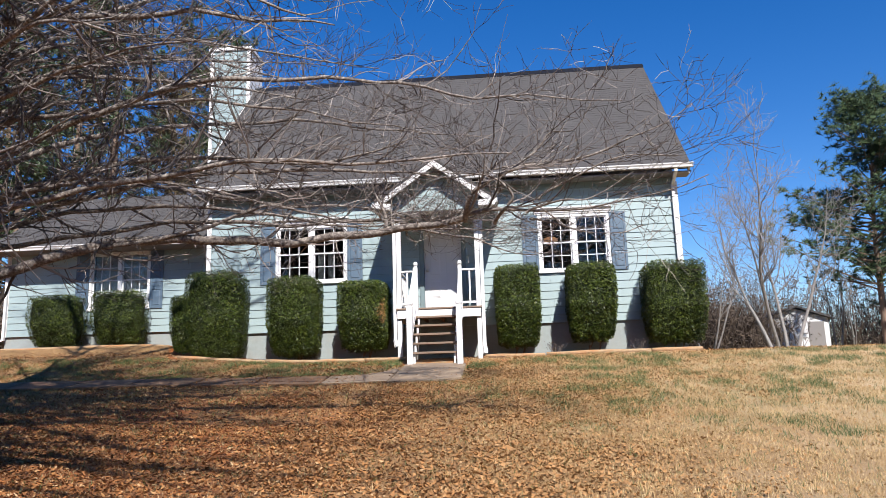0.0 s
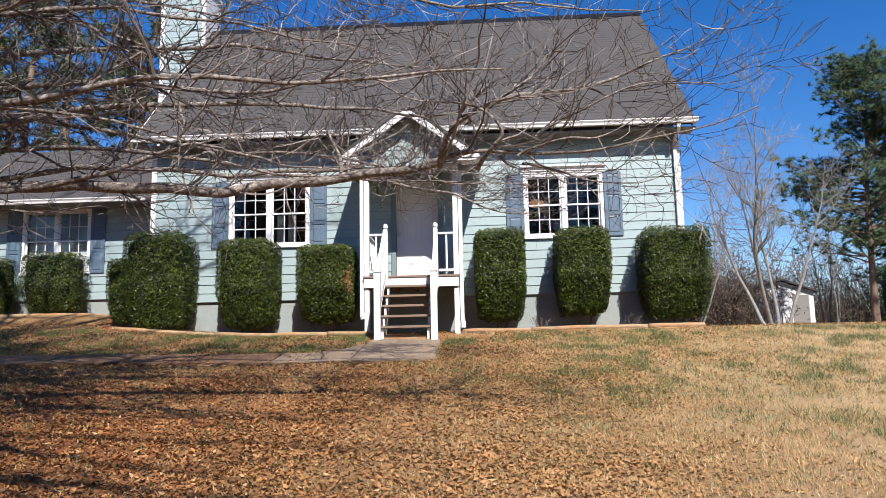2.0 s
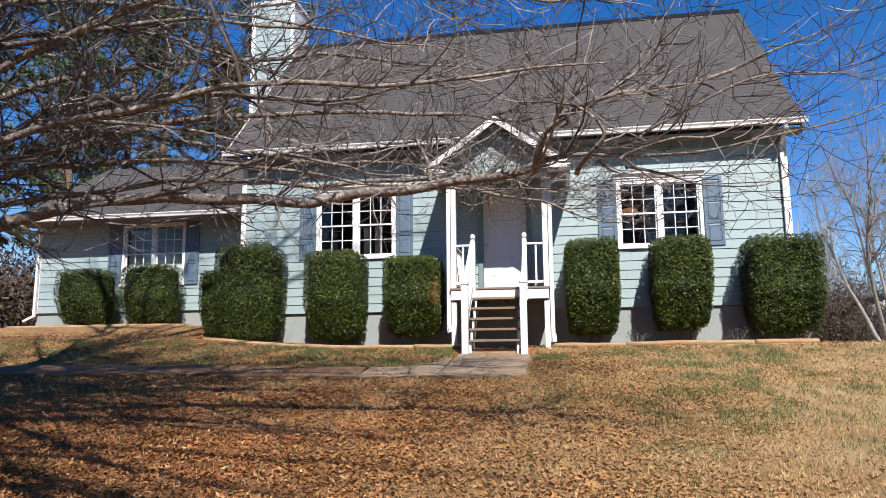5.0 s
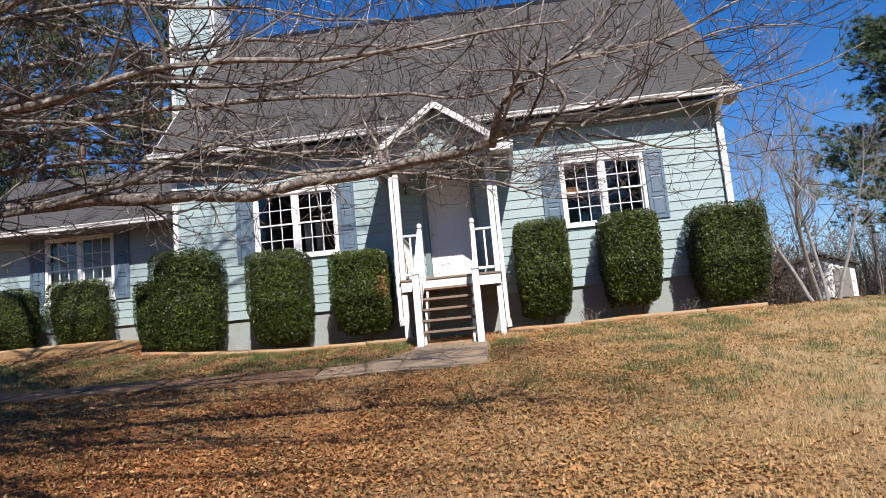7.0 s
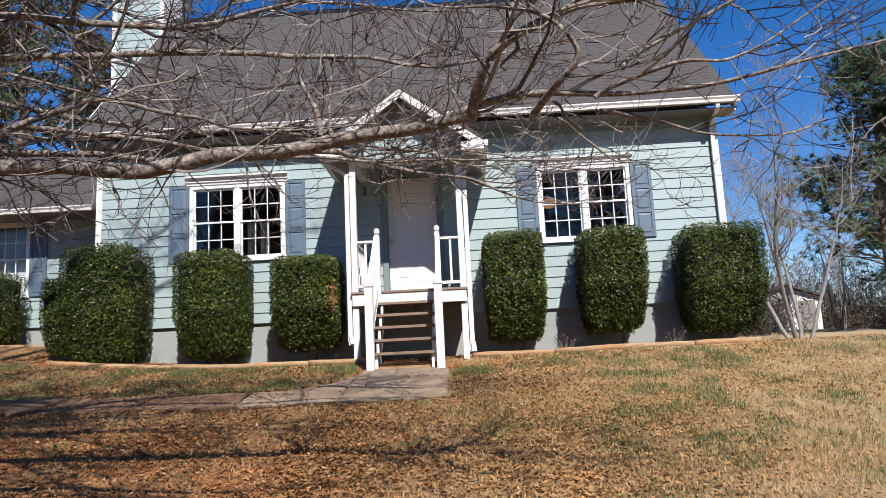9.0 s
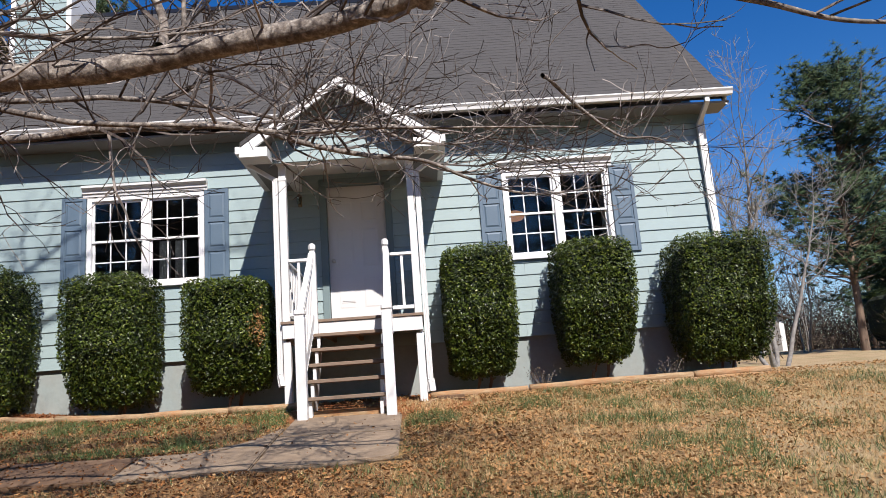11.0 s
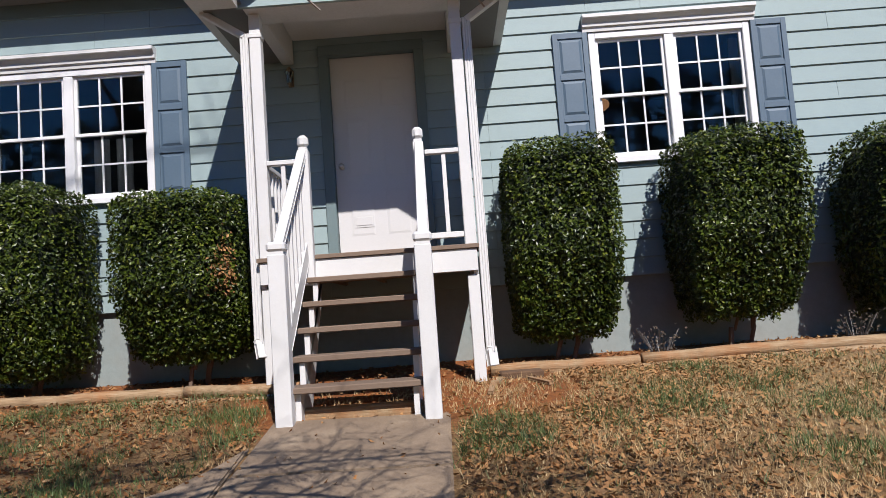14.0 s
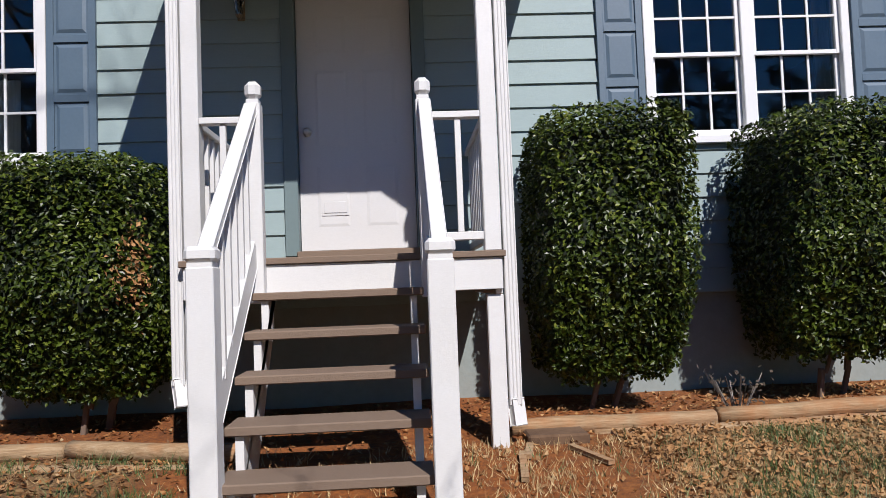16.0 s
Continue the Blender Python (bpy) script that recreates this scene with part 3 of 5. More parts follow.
def shutter(x0, x1, y, z0, z1):
    top = thing("window_shutter", ((x0 + x1) / 2, y, z0), "faded slate-blue panelled shutter beside the window", "shutter", "shutters")
    bm = bmesh.new()
    box(bm, x0, x1, y - 0.035, y - 0.018, z0, z1, 0.003)
    for xa, xb in ((x0, x0 + 0.055), (x1 - 0.055, x1)):
        box(bm, xa, xb, y - 0.05, y - 0.035, z0, z1, 0.003)
    h = (z1 - z0 - 4 * 0.06) / 3
    for i in range(4):
        zz = z0 + i * (h + 0.06)
        box(bm, x0 + 0.055, x1 - 0.055, y - 0.049, y - 0.035, zz, zz + 0.06, 0.002)
    part("shutter_frame", bm, SHUTTER, top)
    for i in range(3):
        za = z0 + 0.06 + i * (h + 0.06)
        bm = bmesh.new()
        vs = box(bm, x0 + 0.072, x1 - 0.072, y - 0.047, y - 0.035, za + 0.017, za + h - 0.017)
        for v in vs:
            if v.co.y < y - 0.046:
                v.co.x += 0.025 if v.co.x < (x0 + x1) / 2 else -0.025
                v.co.z += 0.025 if v.co.z < za + h / 2 else -0.025
        part("shutter_panel", bm, SHUTTER, top)
    return top


glazed_window("window_1", WIN_L, 0.0, "white twin sash window with small panes and pale curtains")
glazed_window("window_2", WIN_R, 0.0, "white twin sash window with small panes")
glazed_window("window_3", WIN_W, WY, "white twin sash window of the wing with closed blinds")
cornice(WIN_L[0], WIN_L[1], 0.0, WIN_L[3] + 0.004)
cornice(WIN_R[0], WIN_R[1], 0.0, WIN_R[3] + 0.004)
for w, y in ((WIN_L, 0.0), (WIN_R, 0.0), (WIN_W, WY)):
    shutter(w[0] - 0.385, w[0] - 0.012, y, w[2] - 0.01, w[3] + 0.01)
    shutter(w[1] + 0.012, w[1] + 0.385, y, w[2] - 0.01, w[3] + 0.01)


def corner_board(x0, x1, y, z0, z1):
    return tagged(part("corner_board", bar(x0, x1, y - 0.03, y + 0.012, z0, z1), WHITE), "white corner board at the end of the siding", "trim", kind="structure")


corner_board(XL - 0.012, XL + 0.10, 0.0, SILL - 0.02, 4.23)
corner_board(XR - 0.10, XR + 0.012, 0.0, SILL - 0.02, 4.23)
corner_board(WXL - 0.012, WXL + 0.10, WY, WSILL - 0.02, 3.6)


def gutter(name, x0, x1, y, z, label):
    """A white gutter on a fascia, with the soffit behind."""
    top = thing(name, label=label, category="gutter", kind="structure")
    bm = bmesh.new()
    prism(bm, [(y, z - 0.10), (y - 0.075, z - 0.10), (y - 0.085, z - 0.055), (y - 0.11, z - 0.02), (y - 0.11, z), (y - 0.10, z), (y - 0.098, z - 0.015), (y, z - 0.02)], "x", x0, x1)
    part("trough", bm, WHITE, top)
    return top


gutter("gutter_main", -6.2, 6.0, -OVER - 0.03, 4.53, "white metal gutter along the main eave")
gutter("gutter_wing", WXL - 0.27, XL - 0.03, WY - 0.75, 3.60, "white metal gutter along the wing eave")
for nm, x0, x1, y, z in (("fascia_main", -6.17, 5.97, -OVER - 0.03, 4.35), ("fascia_wing", WXL - 0.25, XL - 0.02, WY - 0.75, 3.425)):
    tagged(part(nm, bar(x0, x1, y + 0.002, y + 0.03, z + 0.08, z + 0.16), WHITE), "white fascia board under the roof edge", "fascia", kind="structure")
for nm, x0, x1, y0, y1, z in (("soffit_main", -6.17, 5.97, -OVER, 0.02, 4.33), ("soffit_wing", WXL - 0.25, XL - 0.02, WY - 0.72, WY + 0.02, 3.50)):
    tagged(part(nm, bar(x0, x1, y0, y1, z, z + 0.03, 0.0), SOFFIT), "soffit under the eave, painted with its shade", "soffit", kind="structure")
tagged(part("frieze", bar(XL + 0.1, XR - 0.1, -0.028, 0.012, 4.17, 4.328), TEAL), "teal frieze board under the eave", "trim", kind="structure")
bm = bmesh.new()
for x in (-6.19, 5.94):
    o, e = (-OVER, 4.53), (RIDGE_Y, RIDGE_Z)
    prism(bm, [(o[0], o[1] - 0.03), (e[0], e[1] - 0.03), (2 * e[0] - o[0], o[1] - 0.03), (2 * e[0] - o[0], o[1] - 0.23), (e[0], e[1] - 0.25), (o[0], o[1] - 0.23)], "x", x - 0.03, x)
tagged(part("rake_board", bm, WHITE), "white rake boards on the gable ends", "trim", kind="structure")


def downspout(x, y, z0, z1, top_y, label, kick=(0.0, -0.16), aside=0.0):
    """A ribbed white downspout with an elbow at the top and a foot capped black as its hollow."""
    top = thing("downspout", (x, y, z0), label, "downspout", "downspouts")
    bm = bmesh.new()
    w, d = 0.075, 0.055
    ribs = [(x + w * (k / 14 - 0.5), y - d / 2 - (0.005 if k % 4 in (1, 2) else 0.0)) for k in range(15)]
    prism(bm, ribs + [(x + w / 2, y + d / 2), (x - w / 2, y + d / 2)], "z", z0 + 0.12, z1 - 0.25)
    part("pipe", bm, WHITE, top)
    bm = bmesh.new()
    beam(bm, (x, y, z1 - 0.27), (x + aside, top_y, z1 - 0.05), w, d, 0.006)
    box(bm, x + aside - w / 2, x + aside + w / 2, top_y - d / 2, top_y + d / 2, z1 - 0.07, z1 + 0.03, 0.006)
    part("elbow", bm, WHITE, top)
    bm = bmesh.new()
    foot = (x + kick[0], y + kick[1], z0)
    beam(bm, (x, y, z0 + 0.15), foot, w, d, 0.006)
    shoe = part("foot", bm, WHITE, top)
    # thin black plate on the solid foot, for the dark inside of the pipe
    bm = bmesh.new()
    d2 = (Vector(foot) - Vector((x, y, z0 + 0.15))).normalized()
    beam(bm, foot, Vector(foot) + d2 * 0.003, w * 0.8, d * 0.8)
    part("opening", bm, BLACK, shoe)
    return top


downspout(5.60, -0.07, 0.35, 4.40, -0.5, "white downspout at the corner of the house")
downspout(-12.55, WY - 0.07, 1.0, 3.48, WY - 0.76, "white downspout at the corner of the wing", (-0.22, -0.12))

# chimney chase
chim = thing("chimney", (-6.9, 4.0, 0), "pale lap-sided chimney chase beside the gable", "chimney", kind="structure")
bm = bmesh.new()
box(bm, -7.45, -6.20, 3.45, 4.55, 0.3, 10.1)
part("chase", bm, SIDING, chim)
for zz in np.arange(6.0, 10.0, COURSE):
    bm = bmesh.new()
    prism(bm, [(3.452, zz), (3.432, zz), (3.446, zz + COURSE), (3.452, zz + COURSE)], "x", -7.40, -6.25)
    part("siding_board", bm, SIDING, chim)
part("corner_trim", bar(-7.47, -7.36, 3.42, 4.57, 0.3, 10.12), WHITE, chim)
part("corner_trim", bar(-6.29, -6.18, 3.42, 4.57, 0.3, 10.12), WHITE, chim)
part("cap", bar(-7.52, -6.13, 3.38, 4.62, 10.12, 10.24, 0.02), WHITE, chim)

# ---- front door ----
door = thing("door_1", (0, 0.05, DOOR[2]), "closed white six-panel front door under the porch", "door", kind="structure")
dx0, dx1, dz0, dz1 = DOOR
part("door_leaf", bar(dx0, dx1, 0.055, 0.10, dz0 + 0.04, dz1, 0.003), DOORWHITE, door)
for za, zb in ((0.22, 0.72), (0.86, 1.48), (1.60, 1.92)):
    for xa, xb in ((dx0 + 0.13, -0.06), (0.06, dx1 - 0.13)):
        bm = bmesh.new()
        vs = box(bm, xa, xb, 0.0515, 0.056, dz0 + za, dz0 + zb)
        for v in vs:
            if v.co.y < 0.053:
                v.co.x += 0.03 if v.co.x < (xa + xb) / 2 else -0.03
                v.co.z += 0.03 if v.co.z < dz0 + (za + zb) / 2 else -0.03
        part("door_panel", bm, DOORWHITE, door)
bm = bmesh.new()
box(bm, dx0 - 0.11, dx0 - 0.004, -0.035, 0.10, dz0, dz1 + 0.004, 0.004)
box(bm, dx1 + 0.004, dx1 + 0.11, -0.035, 0.10, dz0, dz1 + 0.004, 0.004)
box(bm, dx0 - 0.11, dx1 + 0.11, -0.035, 0.10, dz1 + 0.006, dz1 + 0.12, 0.004)
part("door_frame", bm, TEAL, door)
bm = bmesh.new()
box(bm, -0.285, -0.075, 0.046, 0.0505, 1.645, 1.775, 0.0)
box(bm, -0.27, -0.09, 0.041, 0.0455, 1.665, 1.755, 0.003)
part("mail_slot", bm, DOORWHITE, door, "small raised white mail flap")
part("threshold", bar(dx0 - 0.02, dx1 + 0.02, -0.06, 0.10, dz0 - 0.03, dz0 + 0.035, 0.006), TREAD, door)
bm = bmesh.new()
bmesh.ops.create_uvsphere(bm, u_segments=14, v_segments=10, radius=0.03)
bmesh.ops.translate(bm, verts=bm.verts, vec=(dx0 + 0.07, 0.0, dz0 + 0.98))
for v in list(bm.verts):
    v.co.y *= 0.75
bmesh.ops.create_cone(bm, segments=14, radius1=0.034, radius2=0.03, depth=0.01, cap_ends=True, matrix=Matrix.Translation((dx0 + 0.07, 0.05, dz0 + 0.98)) @ Matrix.Rotation(radians(90), 4, "X"))
bmesh.ops.create_cone(bm, segments=10, radius1=0.012, radius2=0.012, depth=0.05, cap_ends=True, matrix=Matrix.Translation((dx0 + 0.07, 0.03, dz0 + 0.98)) @ Matrix.Rotation(radians(90), 4, "X"))
part("door_handle", bm, STEEL, door, "round steel knob", True)

LX, LY, LZ = -0.86, -0.11, 3.27
lantern = thing("wall_lantern", (LX, -0.03, LZ), "small dull brass wall lantern by the door", "lantern")
bm = bmesh.new()
box(bm, LX - 0.03, LX + 0.03, -0.04, -0.022, LZ - 0.08, LZ + 0.09, 0.006)
beam(bm, (LX, -0.03, LZ + 0.06), (LX, LY, LZ + 0.10), 0.012, 0.012)
part("bracket", bm, BRASS, lantern)
bm = bmesh.new()
bmesh.ops.create_cone(bm, segments=8, radius1=0.026, radius2=0.042, depth=0.12, cap_ends=True, matrix=Matrix.Translation((LX, LY, LZ)))
part("lamp_glass", bm, GLASS, lantern)
bm = bmesh.new()
bmesh.ops.create_cone(bm, segments=8, radius1=0.052, radius2=0.01, depth=0.055, cap_ends=True, matrix=Matrix.Translation((LX, LY, LZ + 0.088)))
part("lamp_cap", bm, BRASS, lantern)
bm = bmesh.new()
bmesh.ops.create_cone(bm, segments=8, radius1=0.012, radius2=0.03, depth=0.03, cap_ends=True, matrix=Matrix.Translation((LX, LY, LZ - 0.076)))
part("lamp_base", bm, BRASS, lantern)

# what shows through the panes
def curtain(x0, x1, y, z0, z1, seed):
    r = random.Random(seed)
    bm = bmesh.new()
    n = 24
    rows = []
    for z in (z0, z1):
        rows.append([bm.verts.new((x0 + (x1 - x0) * i / n, y + 0.03 * math.sin(i * 1.6 + r.uniform(-0.2, 0.2)), z)) for i in range(n + 1)])
    for i in range(n):
        bm.faces.new((rows[0][i], rows[0][i + 1], rows[1][i + 1], rows[1][i]))
    bmesh.ops.solidify(bm, geom=bm.faces, thickness=0.003)
    return tagged(part("curtain", bm, CURTAIN, smooth=True), "pale grey gathered curtain behind the panes", "curtain", "curtains")


curtain(-3.17, -3.0, 0.32, 1.7, 2.87, 1)
curtain(-2.93, -2.75, 0.34, 1.7, 2.87, 2)
curtain(3.95, 4.1, 0.34, 1.7, 3.5, 3)
blind = thing("window_blind", (-9.25, WY + 0.22, 1.8), "closed pale slatted blind behind the wing window", "blind")
for k in range(44):
    bm = bmesh.new()
    box(bm, WIN_W[0] + 0.06, WIN_W[1] - 0.06, WY + 0.20, WY + 0.204, WIN_W[2] + 0.03 + k * 0.035, WIN_W[2] + 0.064 + k * 0.035)
    part("slat", bm, CURTAIN, blind)
lamp = thing("ceiling_lamp", (3.05, 1.9, 3.3), "round amber glass lamp hanging in the room", "lamp")
bm = bmesh.new()
bmesh.ops.create_uvsphere(bm, u_segments=16, v_segments=8, radius=0.2, matrix=Matrix.Translation((2.75, 1.9, 3.27)) @ Matrix.Diagonal((1, 1, 0.5, 1)))
part("shade", bm, AMBER, lamp, "amber glass bowl", True)
bm = bmesh.new()
box(bm, 2.735, 2.765, 1.885, 1.915, 3.34, 3.75)
part("rod", bm, BLACK, lamp)

# ---- porch ----
PF, PX, DECK = -1.42, 0.93, 1.26              # front edge, half width, floor height
porch = thing("porch", (0, -0.7, 0), "white wooden porch with a raised plank floor", "porch", kind="structure")
for i in range(10):
    y0 = PF - 0.02 + i * 0.144
    part("plank", bar(-PX - 0.02, PX + 0.02, y0, min(y0 + 0.138, -0.026), DECK - 0.038, DECK, 0.004), TREAD, porch)
part("front_beam", bar(-PX, PX, PF, PF + 0.04, 1.03, DECK - 0.04, 0.004), WHITE, porch)
for x in (-PX, PX - 0.04):
    part("side_beam", bar(x, x + 0.04, PF + 0.042, -0.03, 1.0, DECK - 0.04, 0.004), WHITE, porch)
for x in (-0.4, 0.0, 0.4):
    part("joist", bar(x - 0.02, x + 0.02, PF + 0.042, -0.03, 1.04, DECK - 0.042, 0.0), RAWWOOD, porch)
for s in (-1, 1):
    x = s * 0.885
    bm = bmesh.new()
    box(bm, x - 0.05, x + 0.05, PF + 0.045, PF + 0.145, ground_z(x, PF) - 0.1, 1.0, 0.006)
    part("footing_post", bm, WHITE, porch)
    bm = bmesh.new()
    box(bm, x - 0.05, x + 0.05, PF + 0.045, PF + 0.145, DECK, 3.437, 0.006)
    post = part("post", bm, WHITE, porch)
    part("post_band", bar(x - 0.058, x + 0.058, PF + 0.037, PF + 0.153, 3.22, 3.26, 0.004), WHITE, post)


def newel(x, y, z0, z1, w, ball):
    """A square newel with a neck and a chamfered or flat cap."""
    bm = bmesh.new()
    h = w / 2
    if ball:
        box(bm, x - h, x + h, y - h, y + h, z0, z1 - 0.13, 0.004)
        box(bm, x - h * 0.8, x + h * 0.8, y - h * 0.8, y + h * 0.8, z1 - 0.13, z1 - 0.105)
        box(bm, x - h * 1.02, x + h * 1.02, y - h * 1.02, y + h * 1.02, z1 - 0.105, z1, 0.026)
    else:
        box(bm, x - h, x + h, y - h, y + h, z0, z1 - 0.09, 0.005)
        box(bm, x - h * 0.9, x + h * 0.9, y - h * 0.9, y + h * 0.9, z1 - 0.09, z1 - 0.07)
        box(bm, x - h * 1.12, x + h * 1.12, y - h * 1.12, y + h * 1.12, z1 - 0.07, z1, 0.018)
    return bm


for s in (-1, 1):
    part("newel", newel(s * 0.492, PF - 0.045, 1.0, 2.285, 0.088, True), WHITE, porch)
    # short front rail between newel and post
    xa, xb = sorted((s * 0.54, s * 0.835))
    part("top_rail", bar(xa, xb, PF + 0.05, PF + 0.12, 2.07, 2.11), WHITE, porch)
    part("bottom_rail", bar(xa, xb, PF + 0.06, PF + 0.11, 1.33, 1.38), WHITE, porch)
    part("baluster", bar(s * 0.70 - 0.018, s * 0.70 + 0.018, PF + 0.065, PF + 0.10, 1.38, 2.07, 0.002), WHITE, porch)
    # side rails back to the wall
    x = s * 0.885
    part("top_rail", bar(x - 0.035, x + 0.035, PF + 0.147, -0.03, 2.07, 2.11), WHITE, porch)
    part("bottom_rail", bar(x - 0.025, x + 0.025, PF + 0.147, -0.03, 1.33, 1.38), WHITE, porch)
    for k in range(9):
        yy = PF + 0.26 + k * 0.125
        part("baluster", bar(x - 0.018, x + 0.018, yy - 0.018, yy + 0.018, 1.38, 2.07, 0.002), WHITE, porch)

# ---- porch roof ----
RX, RF, RE, RA = 1.27, -1.86, 3.68, 4.57      # half span, front edge, eave and apex
proof = thing("porch_roof", (0, -0.9, 3.2), "small gabled porch roof with white rakes and returns", "roof", kind="structure")
for s in (-1, 1):
    bm = bmesh.new()
    a, b = (s * (RX + 0.06), RE - 0.05), (0, RA)
    prism(bm, [a, b, (0, RA - 0.06), (s * (RX + 0.06), RE - 0.11)], "y", RF - 0.02, 0.6)
    part("roof_slope", bm, ROOF, proof)
    bm = bmesh.new()
    prism(bm, [(s * (RX + 0.05), RE - 0.115), (0, RA - 0.065), (0, RA - 0.20), (s * (RX + 0.05), RE - 0.25)], "y", RF - 0.015, RF + 0.03)
    part("rake", bm, WHITE, proof)
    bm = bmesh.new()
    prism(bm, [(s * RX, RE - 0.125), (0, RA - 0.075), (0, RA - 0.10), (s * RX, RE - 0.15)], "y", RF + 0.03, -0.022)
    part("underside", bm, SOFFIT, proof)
    bm = bmesh.new()
    xa, xb = sorted((s * (RX + 0.07), s * (RX - 0.30)))
    prism(bm, [(xa, RE - 0.26), (xb, RE - 0.26), (xb, RE - 0.13), (xa, RE - 0.13)], "y", RF - 0.03, RF + 0.30)
    part("cornice_return", bm, WHITE, proof)
    bm = bmesh.new()
    xa, xb = sorted((s * (RX + 0.13), s * (RX + 0.045)))
    prism(bm, [(xa, RE - 0.20), (xb, RE - 0.20), (xb, RE - 0.10), (xa, RE - 0.10)], "y", RF, -0.03)
    part("eave_gutter", bm, WHITE, proof)
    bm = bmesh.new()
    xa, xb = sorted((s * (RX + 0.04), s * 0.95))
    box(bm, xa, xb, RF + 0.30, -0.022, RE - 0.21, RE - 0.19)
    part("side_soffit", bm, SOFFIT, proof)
    bm = bmesh.new()
    box(bm, s * 0.885 - 0.06, s * 0.885 + 0.06, -1.115, -0.022, 3.44, 3.74, 0.004)
    part("side_header", bm, WHITE, proof)
part("front_header", bar(-0.95, 0.95, -1.475, -1.12, 3.44, 3.74, 0.004), WHITE, proof)
part("porch_ceiling", bar(-0.82, 0.82, -1.118, -0.022, 3.70, 3.73, 0.0), WHITE, proof)
# the sided triangle over the header
for k in range(8):
    z0 = 3.44 + k * 0.165
    hw = (RA - 0.12 - z0) / (RA - RE) * RX
    hw2 = (RA - 0.12 - z0 - 0.165) / (RA - RE) * RX
    hw, hw2 = min(hw, 1.0), max(0.01, min(hw2, 1.0))
    if hw < 0.05:
        break
    bm = bmesh.new()
    y = -1.50
    vs = [bm.verts.new(q) for q in ((-hw, y - 0.018, z0), (hw, y - 0.018, z0), (hw2, y - 0.002, z0 + 0.165), (-hw2, y - 0.002, z0 + 0.165), (-hw, y + 0.02, z0), (hw, y + 0.02, z0), (hw2, y + 0.02, z0 + 0.165), (-hw2, y + 0.02, z0 + 0.165))]
    for f in ((0, 1, 2, 3), (7, 6, 5, 4), (0, 4, 5, 1), (3, 2, 6, 7), (0, 3, 7, 4), (1, 5, 6, 2)):
        bm.faces.new([vs[i] for i in f])
    part("siding_board", bm, SIDING, proof)
downspout(-0.985, PF + 0.09, 0.42, 3.52, PF + 0.06, "white downspout on the porch post", (0.03, -0.04), -0.34)
downspout(0.985, PF + 0.09, 0.22, 3.52, PF + 0.06, "white downspout on the porch post", (0.012, -0.02), 0.34)

# ---- porch stairs ----
stair = thing("porch_stairs", (0, -2.0, 0), "open wooden porch stairs with white rails and worn treads", "stairs", kind="structure")
RISE, GO, Y0 = 0.203, 0.225, -2.50
for i in range(5):
    y, z = Y0 + i * GO, 0.26 + i * RISE - 0.012
    part("tread", bar(-0.50, 0.455, y, y + 0.27, z - 0.045, z, 0.006), TREAD, stair)
for s in (-1, 1):
    x = s * 0.415 - 0.02
    bm = bmesh.new()
    pts = [(Y0 + 0.06, 0.0), (Y0 + 0.06, 0.20)]
    for i in range(5):
        y, z = Y0 + i * GO, 0.26 + i * RISE - 0.06
        pts += [(y + 0.03, z), (y + 0.03 + GO, z)]
    pts += [(PF - 0.002, 1.06), (PF - 0.002, 0.86), (Y0 + 0.42, 0.0)]
    prism(bm, pts, "x", x - 0.02, x + 0.02)
    part("stringer", bm, WHITE, stair)
    lx = s * 0.512
    post = part("lower_newel", newel(lx, Y0 - 0.01, ground_z(lx, Y0) - 0.05, 1.27, 0.118, False), WHITE, stair)
    bm = bmesh.new()
    beam(bm, (s * 0.515, Y0 + 0.04, 1.24), (s * 0.50, PF - 0.08, 2.13), 0.065, 0.045, 0.004)
    part("handrail", bm, WHITE, stair)
    bm = bmesh.new()
    beam(bm, (s * 0.525, Y0 + 0.05, 0.40), (s * 0.505, PF - 0.08, 1.30), 0.036, 0.14, 0.004)
    part("lower_rail", bm, WHITE, stair)
    for k in range(6):
        f = (k + 0.8) / 6.6
        yy = Y0 + 0.04 + (PF - 0.08 - Y0 - 0.04) * f
        zb, zt = 0.42 + 0.9 * f, 1.22 + 0.9 * f
        part("baluster", bar(s * 0.515 - 0.017, s * 0.515 + 0.017, yy - 0.017, yy + 0.017, zb, zt, 0.002), WHITE, stair)

part("base_board", bar(-0.46, 0.46, Y0 + 0.16, Y0 + 0.24, -0.08, 0.085, 0.012), LOG, stair, "clay-stained timber at the foot of the stairs")

